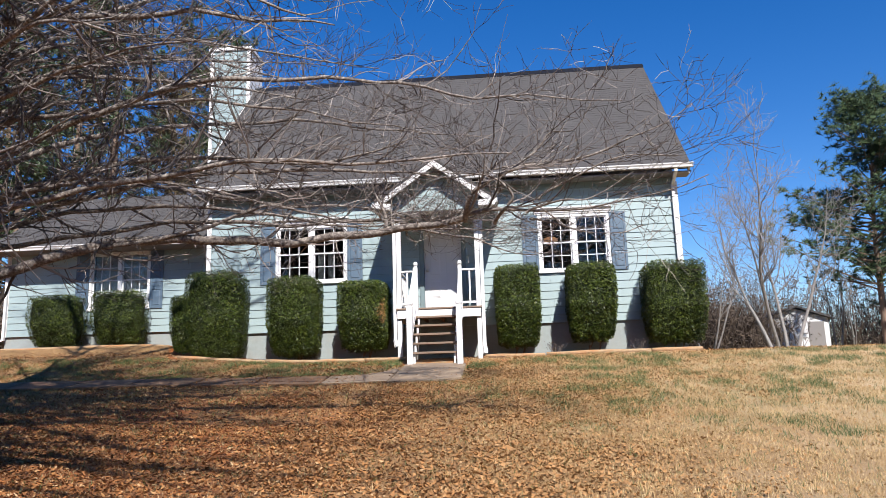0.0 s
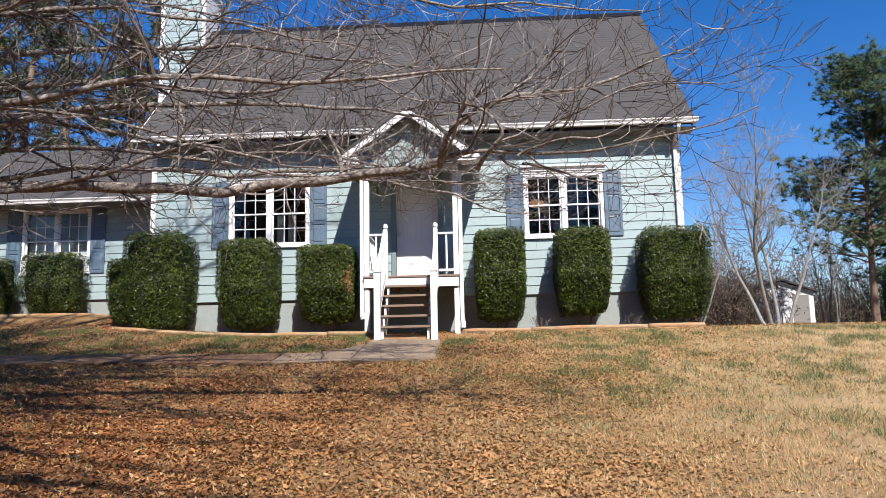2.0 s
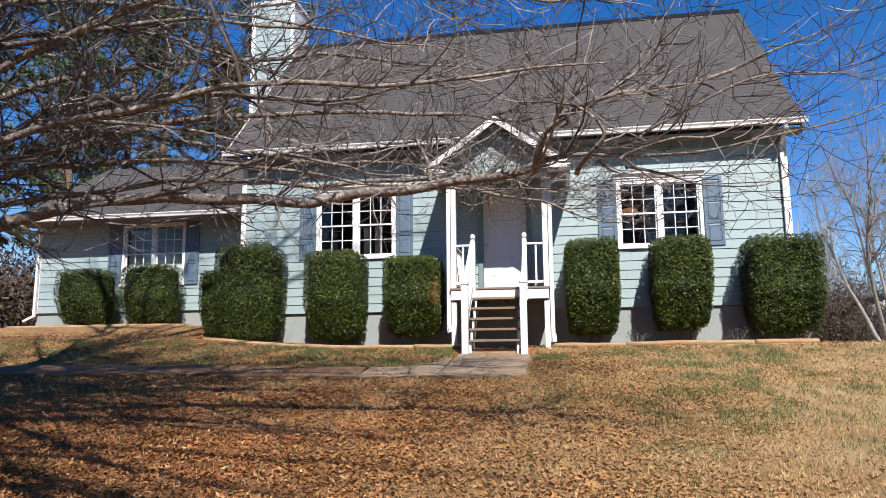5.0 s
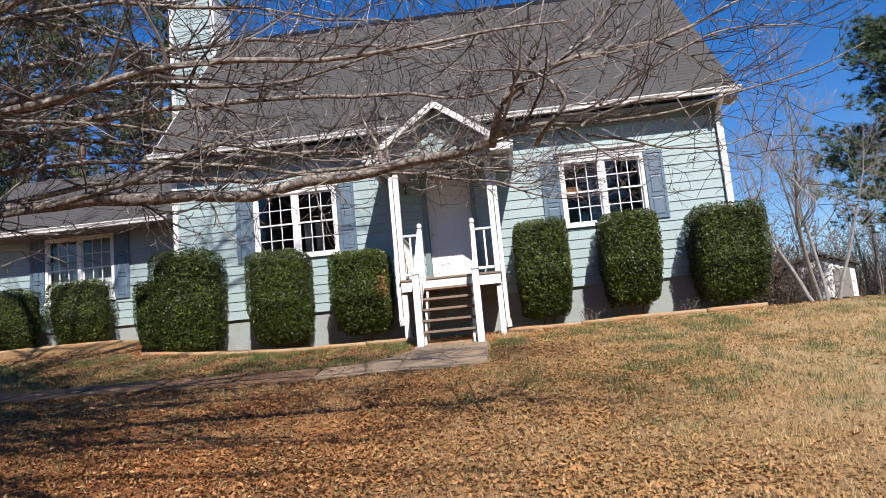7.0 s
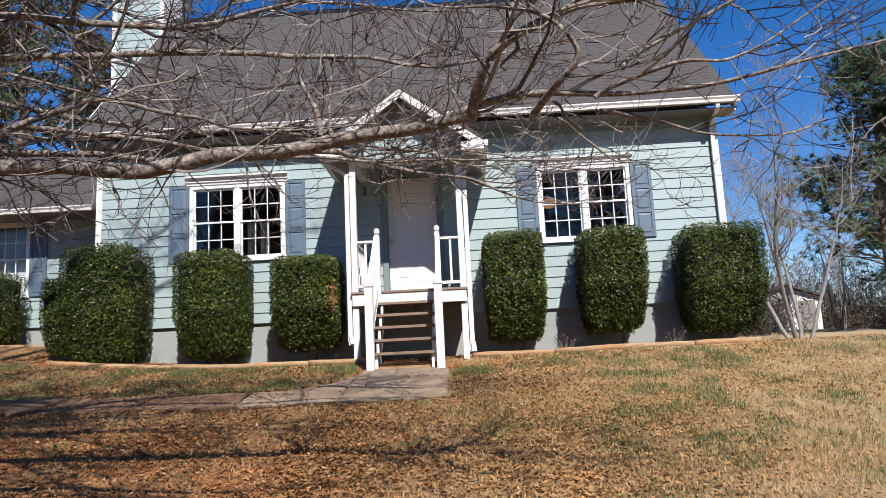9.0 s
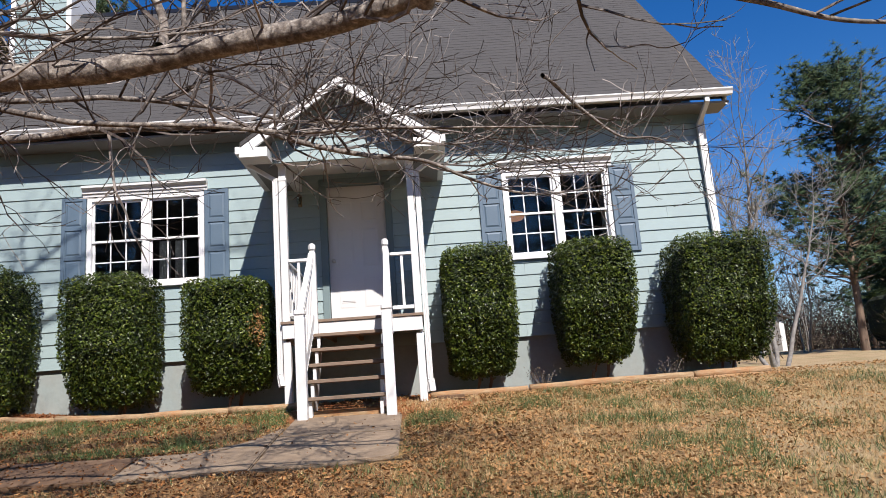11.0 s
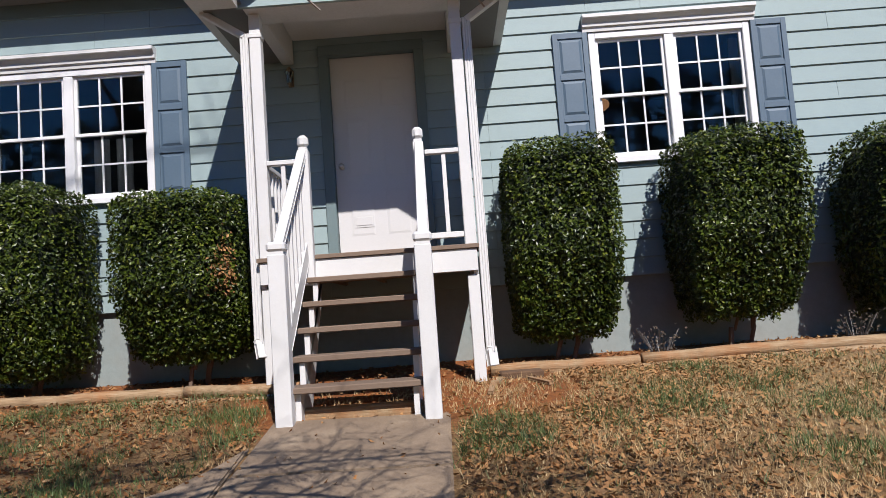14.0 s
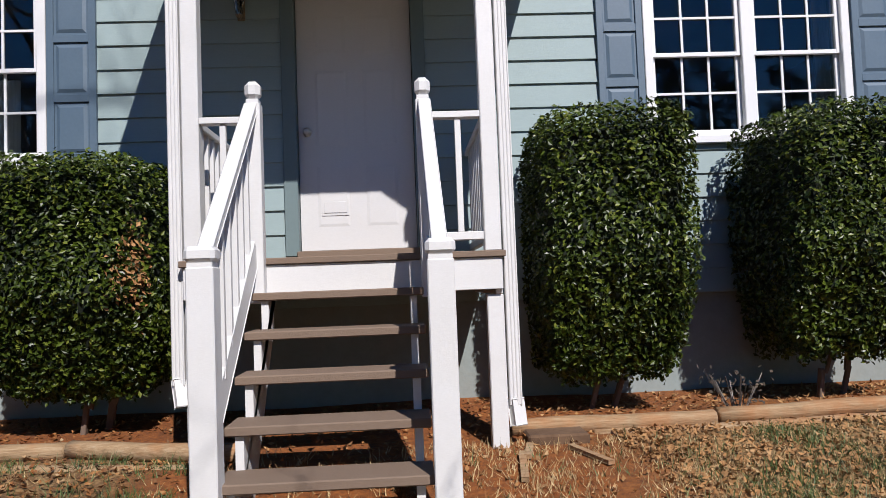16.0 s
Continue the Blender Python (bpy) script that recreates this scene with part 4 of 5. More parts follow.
# ---- bed edging ----
def timber(x0, y0, x1, y1, dz, r=0.062):
    bm = bmesh.new()
    rows = []
    n = 10
    for i in range(n + 1):
        f = i / n
        x, y = x0 + (x1 - x0) * f, y0 + (y1 - y0) * f
        z = ground_z(x, y - 0.1) + dz + 0.01 * noise.noise((x * 2, y, dz * 9))
        rr = r * (1 + 0.10 * noise.noise((x * 2.3, dz * 20, 1)))
        ang = math.atan2(y1 - y0, x1 - x0)
        ring = []
        for k in range(10):
            a = 2 * math.pi * k / 10
            u, w = rr * math.cos(a), min(rr * math.sin(a), rr * 0.78)
            ring.append(bm.verts.new((x - math.sin(ang) * u, y + math.cos(ang) * u, z + w)))
        rows.append(ring)
    for a, b in zip(rows, rows[1:]):
        for k in range(10):
            bm.faces.new((a[k], a[(k + 1) % 10], b[(k + 1) % 10], b[k]))
    bm.faces.new(rows[0][::-1]), bm.faces.new(rows[-1])
    bmesh.ops.recalc_face_normals(bm, faces=bm.faces)
    return tagged(part("garden_timber", bm, LOG, smooth=True), "weathered round garden timber edging the clay bed", "timber", "bed edging")


timber(0.98, -1.10, 2.30, -1.06, 0.05)
timber(2.33, -1.06, 4.6, -1.0, 0.06)
timber(4.63, -1.0, 5.72, -0.92, 0.065)
timber(1.5, -1.13, 3.60, -1.12, -0.01, 0.05)
timber(3.63, -1.12, 5.66, -1.0, -0.005, 0.05)
timber(-0.62, -1.40, -1.70, -1.14, 0.06)
timber(-1.73, -1.14, -4.0, -1.12, 0.05)
timber(-4.03, -1.12, -6.1, -1.05, 0.03)
timber(-0.7, -1.47, -2.6, -1.24, -0.015, 0.05)
timber(-6.2, -0.95, -6.95, 0.25, -0.02, 0.06)
timber(-7.0, 0.35, -9.4, 0.5, 0.0, 0.055)
timber(-9.45, 0.5, -12.2, 0.55, 0.0, 0.055)


# ---- clipped bushes ----
def bush(x0, x1, yc, depth, z0, z1, seed, count, label, rust=0, stem=True):
    top = thing("bush", ((x0 + x1) / 2, yc, ground_z((x0 + x1) / 2, yc)), label, "bush", "clipped bushes by the wall")
    r = random.Random(seed)
    cx, cz, hw, hh, hd = (x0 + x1) / 2, (z0 + z1) / 2, (x1 - x0) / 2, (z1 - z0) / 2, depth / 2
    off = Vector((seed * 3.1, seed * 1.7, 0))

    def surface(d, k=1.0):
        """A rounded block: superellipsoid, lumpy, drawn in near the ground."""
        e = 8.0
        q = (abs(d.x) ** e + abs(d.y) ** e + abs(d.z) ** e) ** (-1 / e)
        p = d * q * k
        lump = 1 + (0.0 if d.z > -0.55 else 0.12 * noise.noise(d * 9.0 + off)) + 0.03 * noise.noise(d * 2.0 + off) + 0.035 * noise.noise(d * 5.5 + off) + 0.05 * noise.noise(d * 15.0 + off)
        p *= lump
        under = max(0.0, (-0.12 - p.z) / 0.88)
        slim = 0.96 - 0.14 * under ** 1.5
        deep_in = 1.0 - (0.72 * under if p.y < 0 else 0.0)
        return Vector((cx + p.x * hw * slim, yc + p.y * hd * deep_in, cz + p.z * hh))

    # solid inner shell, coloured as the dark gaps between the leaves
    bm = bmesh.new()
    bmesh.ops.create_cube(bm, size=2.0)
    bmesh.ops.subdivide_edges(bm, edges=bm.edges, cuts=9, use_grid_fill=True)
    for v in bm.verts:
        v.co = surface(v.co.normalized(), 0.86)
    part("inner_shade", bm, CORE, top)

    def leaves(n, mat, name, near=None):
        verts, faces = [], []
        for _ in range(n):
            d = Vector((r.uniform(-1, 1), r.uniform(-1, 1), r.uniform(-1, 1)))
            side = r.choices((0, 1, 2), (hd * hh, hw * hh, hw * hd))[0]
            d[side] = r.choice((-1.0, 1.0))
            if side == 1 and d.y > 0 and r.random() < 0.7:
                d.y = -1.0
            d.normalize()
            if near is not None:
                d = (near + Vector((r.gauss(0, 0.13), r.gauss(0, 0.1), r.gauss(0, 0.16)))).normalized()
            p = surface(d, 1.005 - 0.15 * r.random() ** 2 if r.random() < 0.992 else r.uniform(1.0, 1.045))
            nrm = (d * 0.8 + Vector((r.gauss(0, 0.6), r.gauss(0, 0.6), r.gauss(0, 0.5) + 0.45))).normalized()
            t = nrm.orthogonal().normalized()
            t.rotate(Matrix.Rotation(r.uniform(0, 6.28), 3, nrm))
            b = nrm.cross(t)
            L, W = r.uniform(0.015, 0.026), r.uniform(0.009, 0.015)
            base = len(verts)
            for q in (p - t * L, p + b * W + nrm * 0.004, p + t * L, p - b * W + nrm * 0.004):
                verts.append(tuple(q - top.location))
            faces += [(base, base + 1, base + 2), (base, base + 2, base + 3)]
        tagged(raw(name, verts, faces, mat, top), kind="stuff")

    leaves(count, LEAF, "leaves")
    if rust:
        leaves(rust, RUST, "dead_leaves", Vector((0.88, -0.8, 0.05)))
    if stem:
        for k in range(2):
            bm = bmesh.new()
            x = cx + r.uniform(-0.3, 0.3) * hw
            y = yc + r.uniform(0.1, 0.5) * hd
            for j in range(3):
                beam(bm, (x + 0.05 * j, y, ground_z(x, y) - 0.03 + j * 0.2), (x + 0.05 * (j + 1) + r.uniform(-0.03, 0.03), y, ground_z(x, y) + 0.2 + j * 0.2), 0.034 - 0.008 * j, 0.034 - 0.008 * j, 0.006)
            part("stem", bm, PINEBARK, top)
    return top


BUSHES = ((1.22, 2.28, 0.44, 2.21, ""), (2.86, 3.98, 0.52, 2.20, ""), (4.58, 5.94, 0.42, 2.15, ""), (-2.40, -1.24, 0.46, 1.99, "rust"), (-4.06, -2.90, 0.38, 2.16, ""), (-6.02, -4.74, 0.36, 2.36, ""), (-6.45, -5.75, 0.55, 1.84, ""))
for i, (x0, x1, z0, z1, note) in enumerate(BUSHES):
    label = "clipped boxy evergreen bush with a rusty dead patch" if note else ("small evergreen bush grown into its neighbour" if i == 6 else "clipped boxy dark green evergreen bush by the wall")
    bush(x0, x1, -0.65 if i != 6 else -0.6, 1.18 if i != 6 else 0.7, z0 - 0.04, z1, i + 1, 20000 if i != 6 else 8000, label, 380 if note else 0)
bush(-11.20, -9.86, 1.15, 0.9, 0.82, 2.2, 11, 11000, "clipped boxy dark green evergreen bush by the wing")
bush(-9.44, -8.14, 1.15, 0.9, 0.82, 2.27, 12, 11000, "clipped boxy dark green evergreen bush by the wing")


def dry_shrub(x, y, seed):
    """A small dead shrub: thin stems and a few curled leaves."""
    z = ground_z(x, y)
    top = thing("dry_shrub", (x, y, z), "small dead brown shrub in the clay bed", "shrub", "dead shrubs in the bed")
    r = random.Random(seed)
    bm = bmesh.new()
    tips = []
    for _ in range(22):
        a, h = r.uniform(0, 6.28), r.uniform(0.1, 0.3)
        q = Vector((x + math.cos(a) * h * 0.7, y + math.sin(a) * h * 0.6, z + h))
        beam(bm, (x + math.cos(a) * 0.03, y + math.sin(a) * 0.03, z - 0.02), q, 0.005, 0.005)
        tips.append(q)
    tagged(part("stem_growth", bm, TWIG, top), kind="stuff")
    v, f = [], []
    for q in tips:
        for _ in range(5):
            a_dead = Vector((r.gauss(0, 1), r.gauss(0, 1), r.gauss(0, 1))).normalized()
            t = a_dead.orthogonal().normalized() * r.uniform(0.008, 0.015)
            c = q + Vector((r.gauss(0, 0.04), r.gauss(0, 0.04), r.gauss(-0.04, 0.05))) - top.location
            i = len(v)
            v += [tuple(c), tuple(c + t + a_dead * 0.015), tuple(c + a_dead * 0.035), tuple(c - t + a_dead * 0.015)]
            f.append((i, i + 1, i + 2, i + 3))
    tagged(raw("dead_leaves", v, f, BRUSH, top), kind="stuff")


dry_shrub(2.55, -0.86, 3)
dry_shrub(4.35, -0.84, 4)

# splash block under the spout and scraps of wood by it
block = bmesh.new()
z = ground_z(1.2, -1.3)
box(block, 1.05, 1.42, -1.36, -1.12, z - 0.04, z + 0.05, 0.012)
for v in block.verts:
    if v.co.z > z and 1.1 < v.co.x < 1.4:
        v.co.z -= 0.015
tagged(part("splash_block", block, STAINED), "clay-stained concrete splash block under the downspout", "splash block")
for k, (xa, ya, xb, yb) in enumerate(((0.98, -1.55, 0.93, -1.95), (1.28, -1.45, 1.42, -1.80), (1.05, -1.40, 1.0, -1.62))):
    bm = bmesh.new()
    beam(bm, (xa, ya, ground_z(xa, ya) + 0.02), (xb, yb, ground_z(xb, yb) + 0.02), 0.035, 0.022, 0.003)
    tagged(part("wood_scrap", bm, LOG), "weathered scrap of wood lying on the clay", "wood scrap", "wood scraps by the porch")


# ---- trees ----
def tube(verts, faces, pts, radii, sides):
    base = len(verts)
    for i, p in enumerate(pts):
        d = (pts[min(i + 1, len(pts) - 1)] - pts[max(i - 1, 0)])
        d = d.normalized() if d.length > 1e-6 else Vector((0, 0, 1))
        t = d.orthogonal().normalized()
        b = d.cross(t)
        for k in range(sides):
            a = 2 * math.pi * k / sides
            verts.append(tuple(p + (t * math.cos(a) + b * math.sin(a)) * radii[i]))
    for i in range(len(pts) - 1):
        for k in range(sides):
            j = (k + 1) % sides
            faces.append((base + i * sides + k, base + i * sides + j, base + (i + 1) * sides + j, base + (i + 1) * sides + k))


def wander(r, start, way, length, steps, bend, lift):
    pts, d = [start.copy()], way.normalized()
    for _ in range(steps):
        d = (d + Vector((r.gauss(0, bend), r.gauss(0, bend), r.gauss(0, bend) + lift))).normalized()
        pts.append(pts[-1] + d * (length / steps))
    return pts


def curve_through(ctrl, steps):
    """Smooth points through a few control places."""
    c = [Vector(q) for q in ctrl]
    out = []
    for i in range(len(c) - 1):
        p0, p1, p2, p3 = c[max(i - 1, 0)], c[i], c[i + 1], c[min(i + 2, len(c) - 1)]
        for k in range(steps):
            t = k / steps
            out.append(0.5 * ((2 * p1) + (p2 - p0) * t + (2 * p0 - 5 * p1 + 4 * p2 - p3) * t * t + (3 * p1 - p0 - 3 * p2 + p3) * t ** 3))
    out.append(c[-1])
    return out


def in_the_way(p):
    """Low growth over the trodden line from lawn to stairs is kept cut back."""
    if p.x > -2.5 and -5.3 < p.y < 0:
        return True
    if -0.4 < p.x < 2.1 and -18 < p.y < -5.0:
        return p.z - ground_z(p.x, p.y) < (2.55 if p.y < -7.4 else 2.1)
    return False


def twigs(r, verts, faces, pts, radii, density, length, level, lift, min_r=0.0022, big=None):
    """Side shoots along a branch, shorter and finer at each level."""
    total = sum((b - a).length for a, b in zip(pts, pts[1:]))
    n = max(1, int(total * density))
    for _ in range(n):
        f = r.uniform(0.12, 0.98)
        i = min(int(f * (len(pts) - 1)), len(pts) - 2)
        p = pts[i].lerp(pts[i + 1], f * (len(pts) - 1) - i)
        d = (pts[i + 1] - pts[i]).normalized()
        side = Vector((r.gauss(0, 1), r.gauss(0, 1), r.gauss(0, 0.8))).normalized()
        way = (d * r.uniform(0.3, 0.9) + side * r.uniform(0.5, 1.0)).normalized()
        L = length * r.uniform(0.45, 1.25) * (1.15 - 0.5 * f)
        rr = max(min_r, min(radii[i] * 0.6, 0.0074 * L / 0.6 + 0.0012))
        steps = 7 if level > 1 else 5 if level else 4
        q = wander(r, p, way, L, steps, 0.17, lift + 0.03 * level)
        rad = [max(min_r * 0.7, rr * (1 - 0.75 * k / steps)) for k in range(steps + 1)]
        if any(in_the_way(u) for u in q):
            continue
        tube(verts, faces, q, rad, 4 if rr > 0.006 else 3)
        if level:
            twigs(r, verts, faces, q, rad, density * 1.08, length * 0.5, level - 1, lift, min_r)


def bare_yard_tree():
    """The wide bare tree whose low limbs reach over the lawn."""
    base = Vector((-6.6, -8.7, ground_z(-6.6, -8.7)))
    top = thing("bare_tree", tuple(base), "wide bare winter tree with low reaching limbs over lawn", "tree")
    r = random.Random(21)
    vt, ft = [], []
    trunk = curve_through([base - Vector((0, 0, 0.15)), base + Vector((0.05, 0, 0.9)), base + Vector((0.0, 0.1, 2.2)), base + Vector((-0.2, 0.2, 4.0)), base + Vector((-0.1, 0.1, 6.0)), base + Vector((0.2, 0.0, 9.0)), base + Vector((0.0, 0.2, 14.2))], 6)
    tr = [0.24 - 0.21 * (i / (len(trunk) - 1)) ** 0.8 + (0.10 if i == 0 else 0) for i in range(len(trunk))]
    tube(vt, ft, trunk, tr, 12)
    raw("trunk", [tuple(Vector(v) - base) for v in vt], ft, BARK, top, True)
    limbs = [
        ([(-6.5, -8.7, 0.55), (-4.8, -8.55, 1.28), (-3.4, -8.45, 1.56), (-1.5, -8.45, 1.47), (0.0, -8.55, 1.52), (0.82, -8.7, 1.55), (1.06, -8.75, 1.58)], 0.082, 1.0),
        ([(0.80, -8.7, 1.55), (1.35, -8.85, 1.62), (2.05, -9.0, 1.55), (2.9, -9.3, 1.55), (3.7, -9.6, 1.75)], 0.030, 0.9),
        ([(1.02, -8.75, 1.55), (1.12, -9.0, 1.76), (1.32, -9.1, 1.90), (1.68, -9.1, 2.05), (2.10, -9.1, 2.06), (2.57, -9.1, 2.17), (2.98, -9.1, 2.33), (3.34, -9.1, 2.51), (3.75, -9.1, 2.8)], 0.036, 1.1),
        ([(1.45, -9.1, 1.95), (1.89, -9.1, 2.23), (2.08, -9.1, 2.48), (2.37, -9.1, 2.53), (2.60, -9.15, 2.85)], 0.018, 0.9),
        ([(1.38, -8.95, 1.45), (1.50, -9.3, 1.55), (1.60, -9.4, 1.68), (1.45, -9.45, 1.84), (1.18, -9.4, 1.95), (0.82, -9.4, 2.02), (0.40, -9.5, 2.2)], 0.024, 0.9),
        ([(1.90, -9.1, 1.68), (2.32, -9.15, 1.86), (2.74, -9.2, 2.05), (3.09, -9.2, 2.1), (3.50, -9.2, 2.1)], 0.016, 1.0),
        ([(1.75, -9.0, 1.55), (2.16, -9.3, 1.60), (2.43, -9.3, 1.60), (2.68, -9.3, 1.68), (2.95, -9.35, 1.85)], 0.016, 0.9),
        ([(1.80, -8.9, 1.50), (2.15, -8.9, 1.42), (2.45, -8.9, 1.32), (2.85, -8.9, 1.28), (3.1, -8.9, 1.36)], 0.015, 0.9),
        ([(-4.0, -8.5, 1.45), (-2.6, -8.5, 1.62), (-1.86, -8.5, 1.82), (-1.50, -8.5, 1.94), (-0.89, -8.5, 1.84), (-0.62, -8.5, 1.71), (-0.2, -8.5, 1.66), (0.4, -8.5, 1.62)], 0.032, 0.9),
        ([(-6.5, -8.4, 1.7), (-4.4, -8.3, 2.5), (-2.34, -8.3, 2.66), (-1.1, -8.3, 2.52), (-0.2, -8.3, 2.58), (0.6, -8.3, 2.9)], 0.05, 0.9),
        ([(0.02, -8.55, 1.55), (-0.02, -8.42, 1.78), (-0.16, -8.4, 2.08), (-0.13, -8.4, 2.2), (0.0, -8.4, 2.45), (0.1, -8.4, 2.8)], 0.022, 0.6),
        ([(0.10, -8.55, 1.52), (0.06, -8.4, 1.7), (0.07, -8.4, 1.95), (0.12, -8.4, 2.2)], 0.018, 0.5),
        ([(-6.5, -8.5, 1.3), (-4.0, -7.0, 2.1), (-2.0, -6.2, 2.2), (-0.34, -6.0, 2.2), (0.06, -6.0, 2.13), (0.62, -6.0, 1.95), (1.03, -6.0, 1.86), (1.38, -6.0, 1.68), (1.96, -6.0, 1.57), (2.4, -6.0, 1.6)], 0.04, 1.2),
        ([(0.2, -6.0, 2.3), (0.66, -6.0, 2.15), (0.95, -6.0, 2.02), (1.35, -6.0, 2.01), (1.60, -6.0, 2.1), (1.85, -6.0, 2.3)], 0.018, 1.2),
        ([(1.9, -6.3, 2.35), (2.28, -6.0, 2.2), (2.52, -6.0, 2.0), (2.78, -6.0, 1.96), (2.95, -6.0, 1.75)], 0.018, 1.1),
        ([(-6.5, -8.6, 5.5), (-4.6, -8.3, 8.4), (-2.6, -8.2, 9.8), (-0.6, -8.0, 10.6), (1.0, -8.0, 10.9)], 0.085, 0.8),
        ([(-6.5, -8.6, 6.0), (-4.8, -7.6, 8.2), (-3.0, -6.8, 9.4), (-1.4, -6.4, 10.0)], 0.085, 0.8),
        ([(-6.5, -8.6, 6.5), (-4.6, -9.2, 9.6), (-2.8, -9.4, 11.2), (-1.0, -9.2, 12.2)], 0.08, 0.8),
        ([(-6.5, -8.7, 1.0), (-4.8, -9.3, 1.75), (-3.2, -9.6, 2.0), (-1.4, -9.9, 2.05), (0.4, -10.0, 1.95), (1.6, -10.2, 1.9)], 0.060, 0.9),
        ([(-6.5, -8.7, 1.3), (-4.9, -8.1, 2.15), (-3.0, -7.7, 2.6), (-1.0, -7.5, 2.65), (0.8, -7.4, 2.55), (2.4, -7.4, 2.7)], 0.058, 1.0),
        ([(-6.5, -8.6, 1.6), (-4.6, -8.9, 2.8), (-2.6, -9.1, 3.3), (-0.6, -9.2, 3.3), (1.2, -9.2, 3.0), (2.9, -9.3, 2.75)], 0.055, 1.0),
        ([(-6.6, -8.6, 2.1), (-4.6, -7.6, 3.3), (-2.4, -6.9, 3.7), (-0.4, -6.6, 3.6), (1.4, -6.5, 3.3)], 0.055, 0.85),
        ([(-6.6, -8.6, 2.5), (-5.0, -9.4, 3.7), (-3.0, -10.0, 4.2), (-1.0, -10.2, 4.2), (0.8, -10.1, 3.9)], 0.05, 0.9),
        ([(-6.6, -8.5, 3.1), (-4.9, -8.2, 4.6), (-3.0, -8.1, 5.3), (-1.0, -8.2, 5.4), (0.6, -8.3, 5.2)], 0.055, 0.9),
        ([(-6.5, -8.7, 0.9), (-5.2, -9.8, 1.5), (-3.8, -10.8, 1.9), (-2.2, -11.4, 2.2)], 0.05, 0.8),
        ([(-6.5, -8.5, 1.4), (-4.8, -7.6, 2.2), (-3.0, -6.9, 2.35), (-1.2, -6.7, 2.1), (0.5, -6.6, 1.9), (2.0, -6.8, 1.75)], 0.045, 0.8),
        ([(-6.5, -8.5, 2.0), (-4.8, -7.2, 2.8), (-3.0, -6.2, 2.7), (-1.0, -5.9, 2.5), (0.8, -5.6, 2.3), (2.3, -5.5, 2.05)], 0.045, 1.1),
        ([(-6.6, -8.5, 4.0), (-5.0, -7.8, 5.7), (-3.2, -7.3, 6.7), (-1.4, -7.2, 7.2)], 0.05, 0.8),
        ([(-6.5, -8.6, 5.0), (-4.9, -8.9, 6.9), (-3.2, -9.0, 8.2), (-1.6, -8.9, 9.2)], 0.05, 0.7),
        ([(-6.6, -8.6, 1.7), (-8.3, -8.9, 2.8), (-10.2, -9.1, 3.5), (-12.0, -9.0, 3.9)], 0.06, 0.5),
        ([(-6.6, -8.6, 2.4), (-7.8, -7.0, 3.6), (-9.0, -5.6, 4.6)], 0.055, 0.5),
        ([(-6.6, -8.6, 3.2), (-7.9, -10.0, 5.0), (-9.0, -11.2, 6.2)], 0.055, 0.5),
        ([(-6.5, -8.6, 5.6), (-7.6, -8.3, 7.5), (-8.4, -8.0, 9.2)], 0.05, 0.5),
    ]
    for k in range(20):
        z0 = 4.5 + 8.0 * k / 20
        reach = r.uniform(2.4, 4.6) * (1.15 - 0.5 * k / 20)
        a = r.uniform(0, 6.28)
        tip = Vector((-6.5 + reach * math.cos(a), -8.6 + reach * math.sin(a), z0 + r.uniform(1.2, 2.4)))
        limbs.append(([(-6.5, -8.6, z0), tuple(Vector((-6.5, -8.6, z0)).lerp(tip, 0.5) + Vector((0, 0, 0.3))), tuple(tip)], r.uniform(0.05, 0.07), 0.55))
    for k in range(18):
        z0 = r.uniform(3.0, 7.0)
        reach = r.uniform(3.6, 6.2)
        a = r.uniform(-1.35, -0.45)
        tip = Vector((-6.5 + reach * math.cos(a), -8.6 + reach * math.sin(a), z0 + r.uniform(0.4, 1.2)))
        limbs.append(([(-6.5, -8.6, z0), tuple(Vector((-6.5, -8.6, z0)).lerp(tip, 0.5) + Vector((0, 0, 0.4))), tuple(tip)], r.uniform(0.05, 0.08), 0.7))
    for k in range(18):
        z0 = r.uniform(4.0, 6.5)
        tip = Vector((r.uniform(-2.5, 3.6), r.uniform(-18.8, -14.0), r.uniform(4.4, 6.5)))
        turn = Vector((r.uniform(-6.2, -4.8), -8.6 + (tip.y + 8.6) * r.uniform(0.55, 0.8), tip.z - 0.3))
        limbs.append(([(-6.5, -8.6, z0), tuple(turn), tuple(turn.lerp(tip, 0.5) + Vector((0, r.uniform(-0.4, 0.4), 0.35))), tuple(tip)], r.uniform(0.10, 0.145), 0.6))
    for k in range(12):
        z0 = r.uniform(2.4, 4.6)
        tip = Vector((r.uniform(-3.8, 0.2), r.uniform(-14.0, -10.4), r.uniform(2.4, 4.6)))
        turn = Vector((-5.2, -8.6 + (tip.y + 8.6) * 0.4, z0 + 0.6))
        limbs.append(([(-6.5, -8.6, z0), tuple(turn), tuple(turn.lerp(tip, 0.55) + Vector((0, r.uniform(-0.3, 0.3), 0.35))), tuple(tip)], r.uniform(0.06, 0.09), 0.75))
    for k in range(11):
        z0 = r.uniform(0.8, 5.0)
        reach = r.uniform(3.0, 7.5)
        a = r.uniform(-0.42, 0.42)
        tip = Vector((-6.5 + reach * math.cos(a), -8.6 + reach * math.sin(a), z0 + r.uniform(0.5, 1.6) - 0.12 * reach))
        mid = Vector((-6.5, -8.6, z0)).lerp(tip, 0.5) + Vector((0, r.uniform(-0.3, 0.3), r.uniform(0.3, 0.7)))
        limbs.append(([(-6.5, -8.6, z0), tuple(mid), tuple(tip)], r.uniform(0.035, 0.055), 0.9))
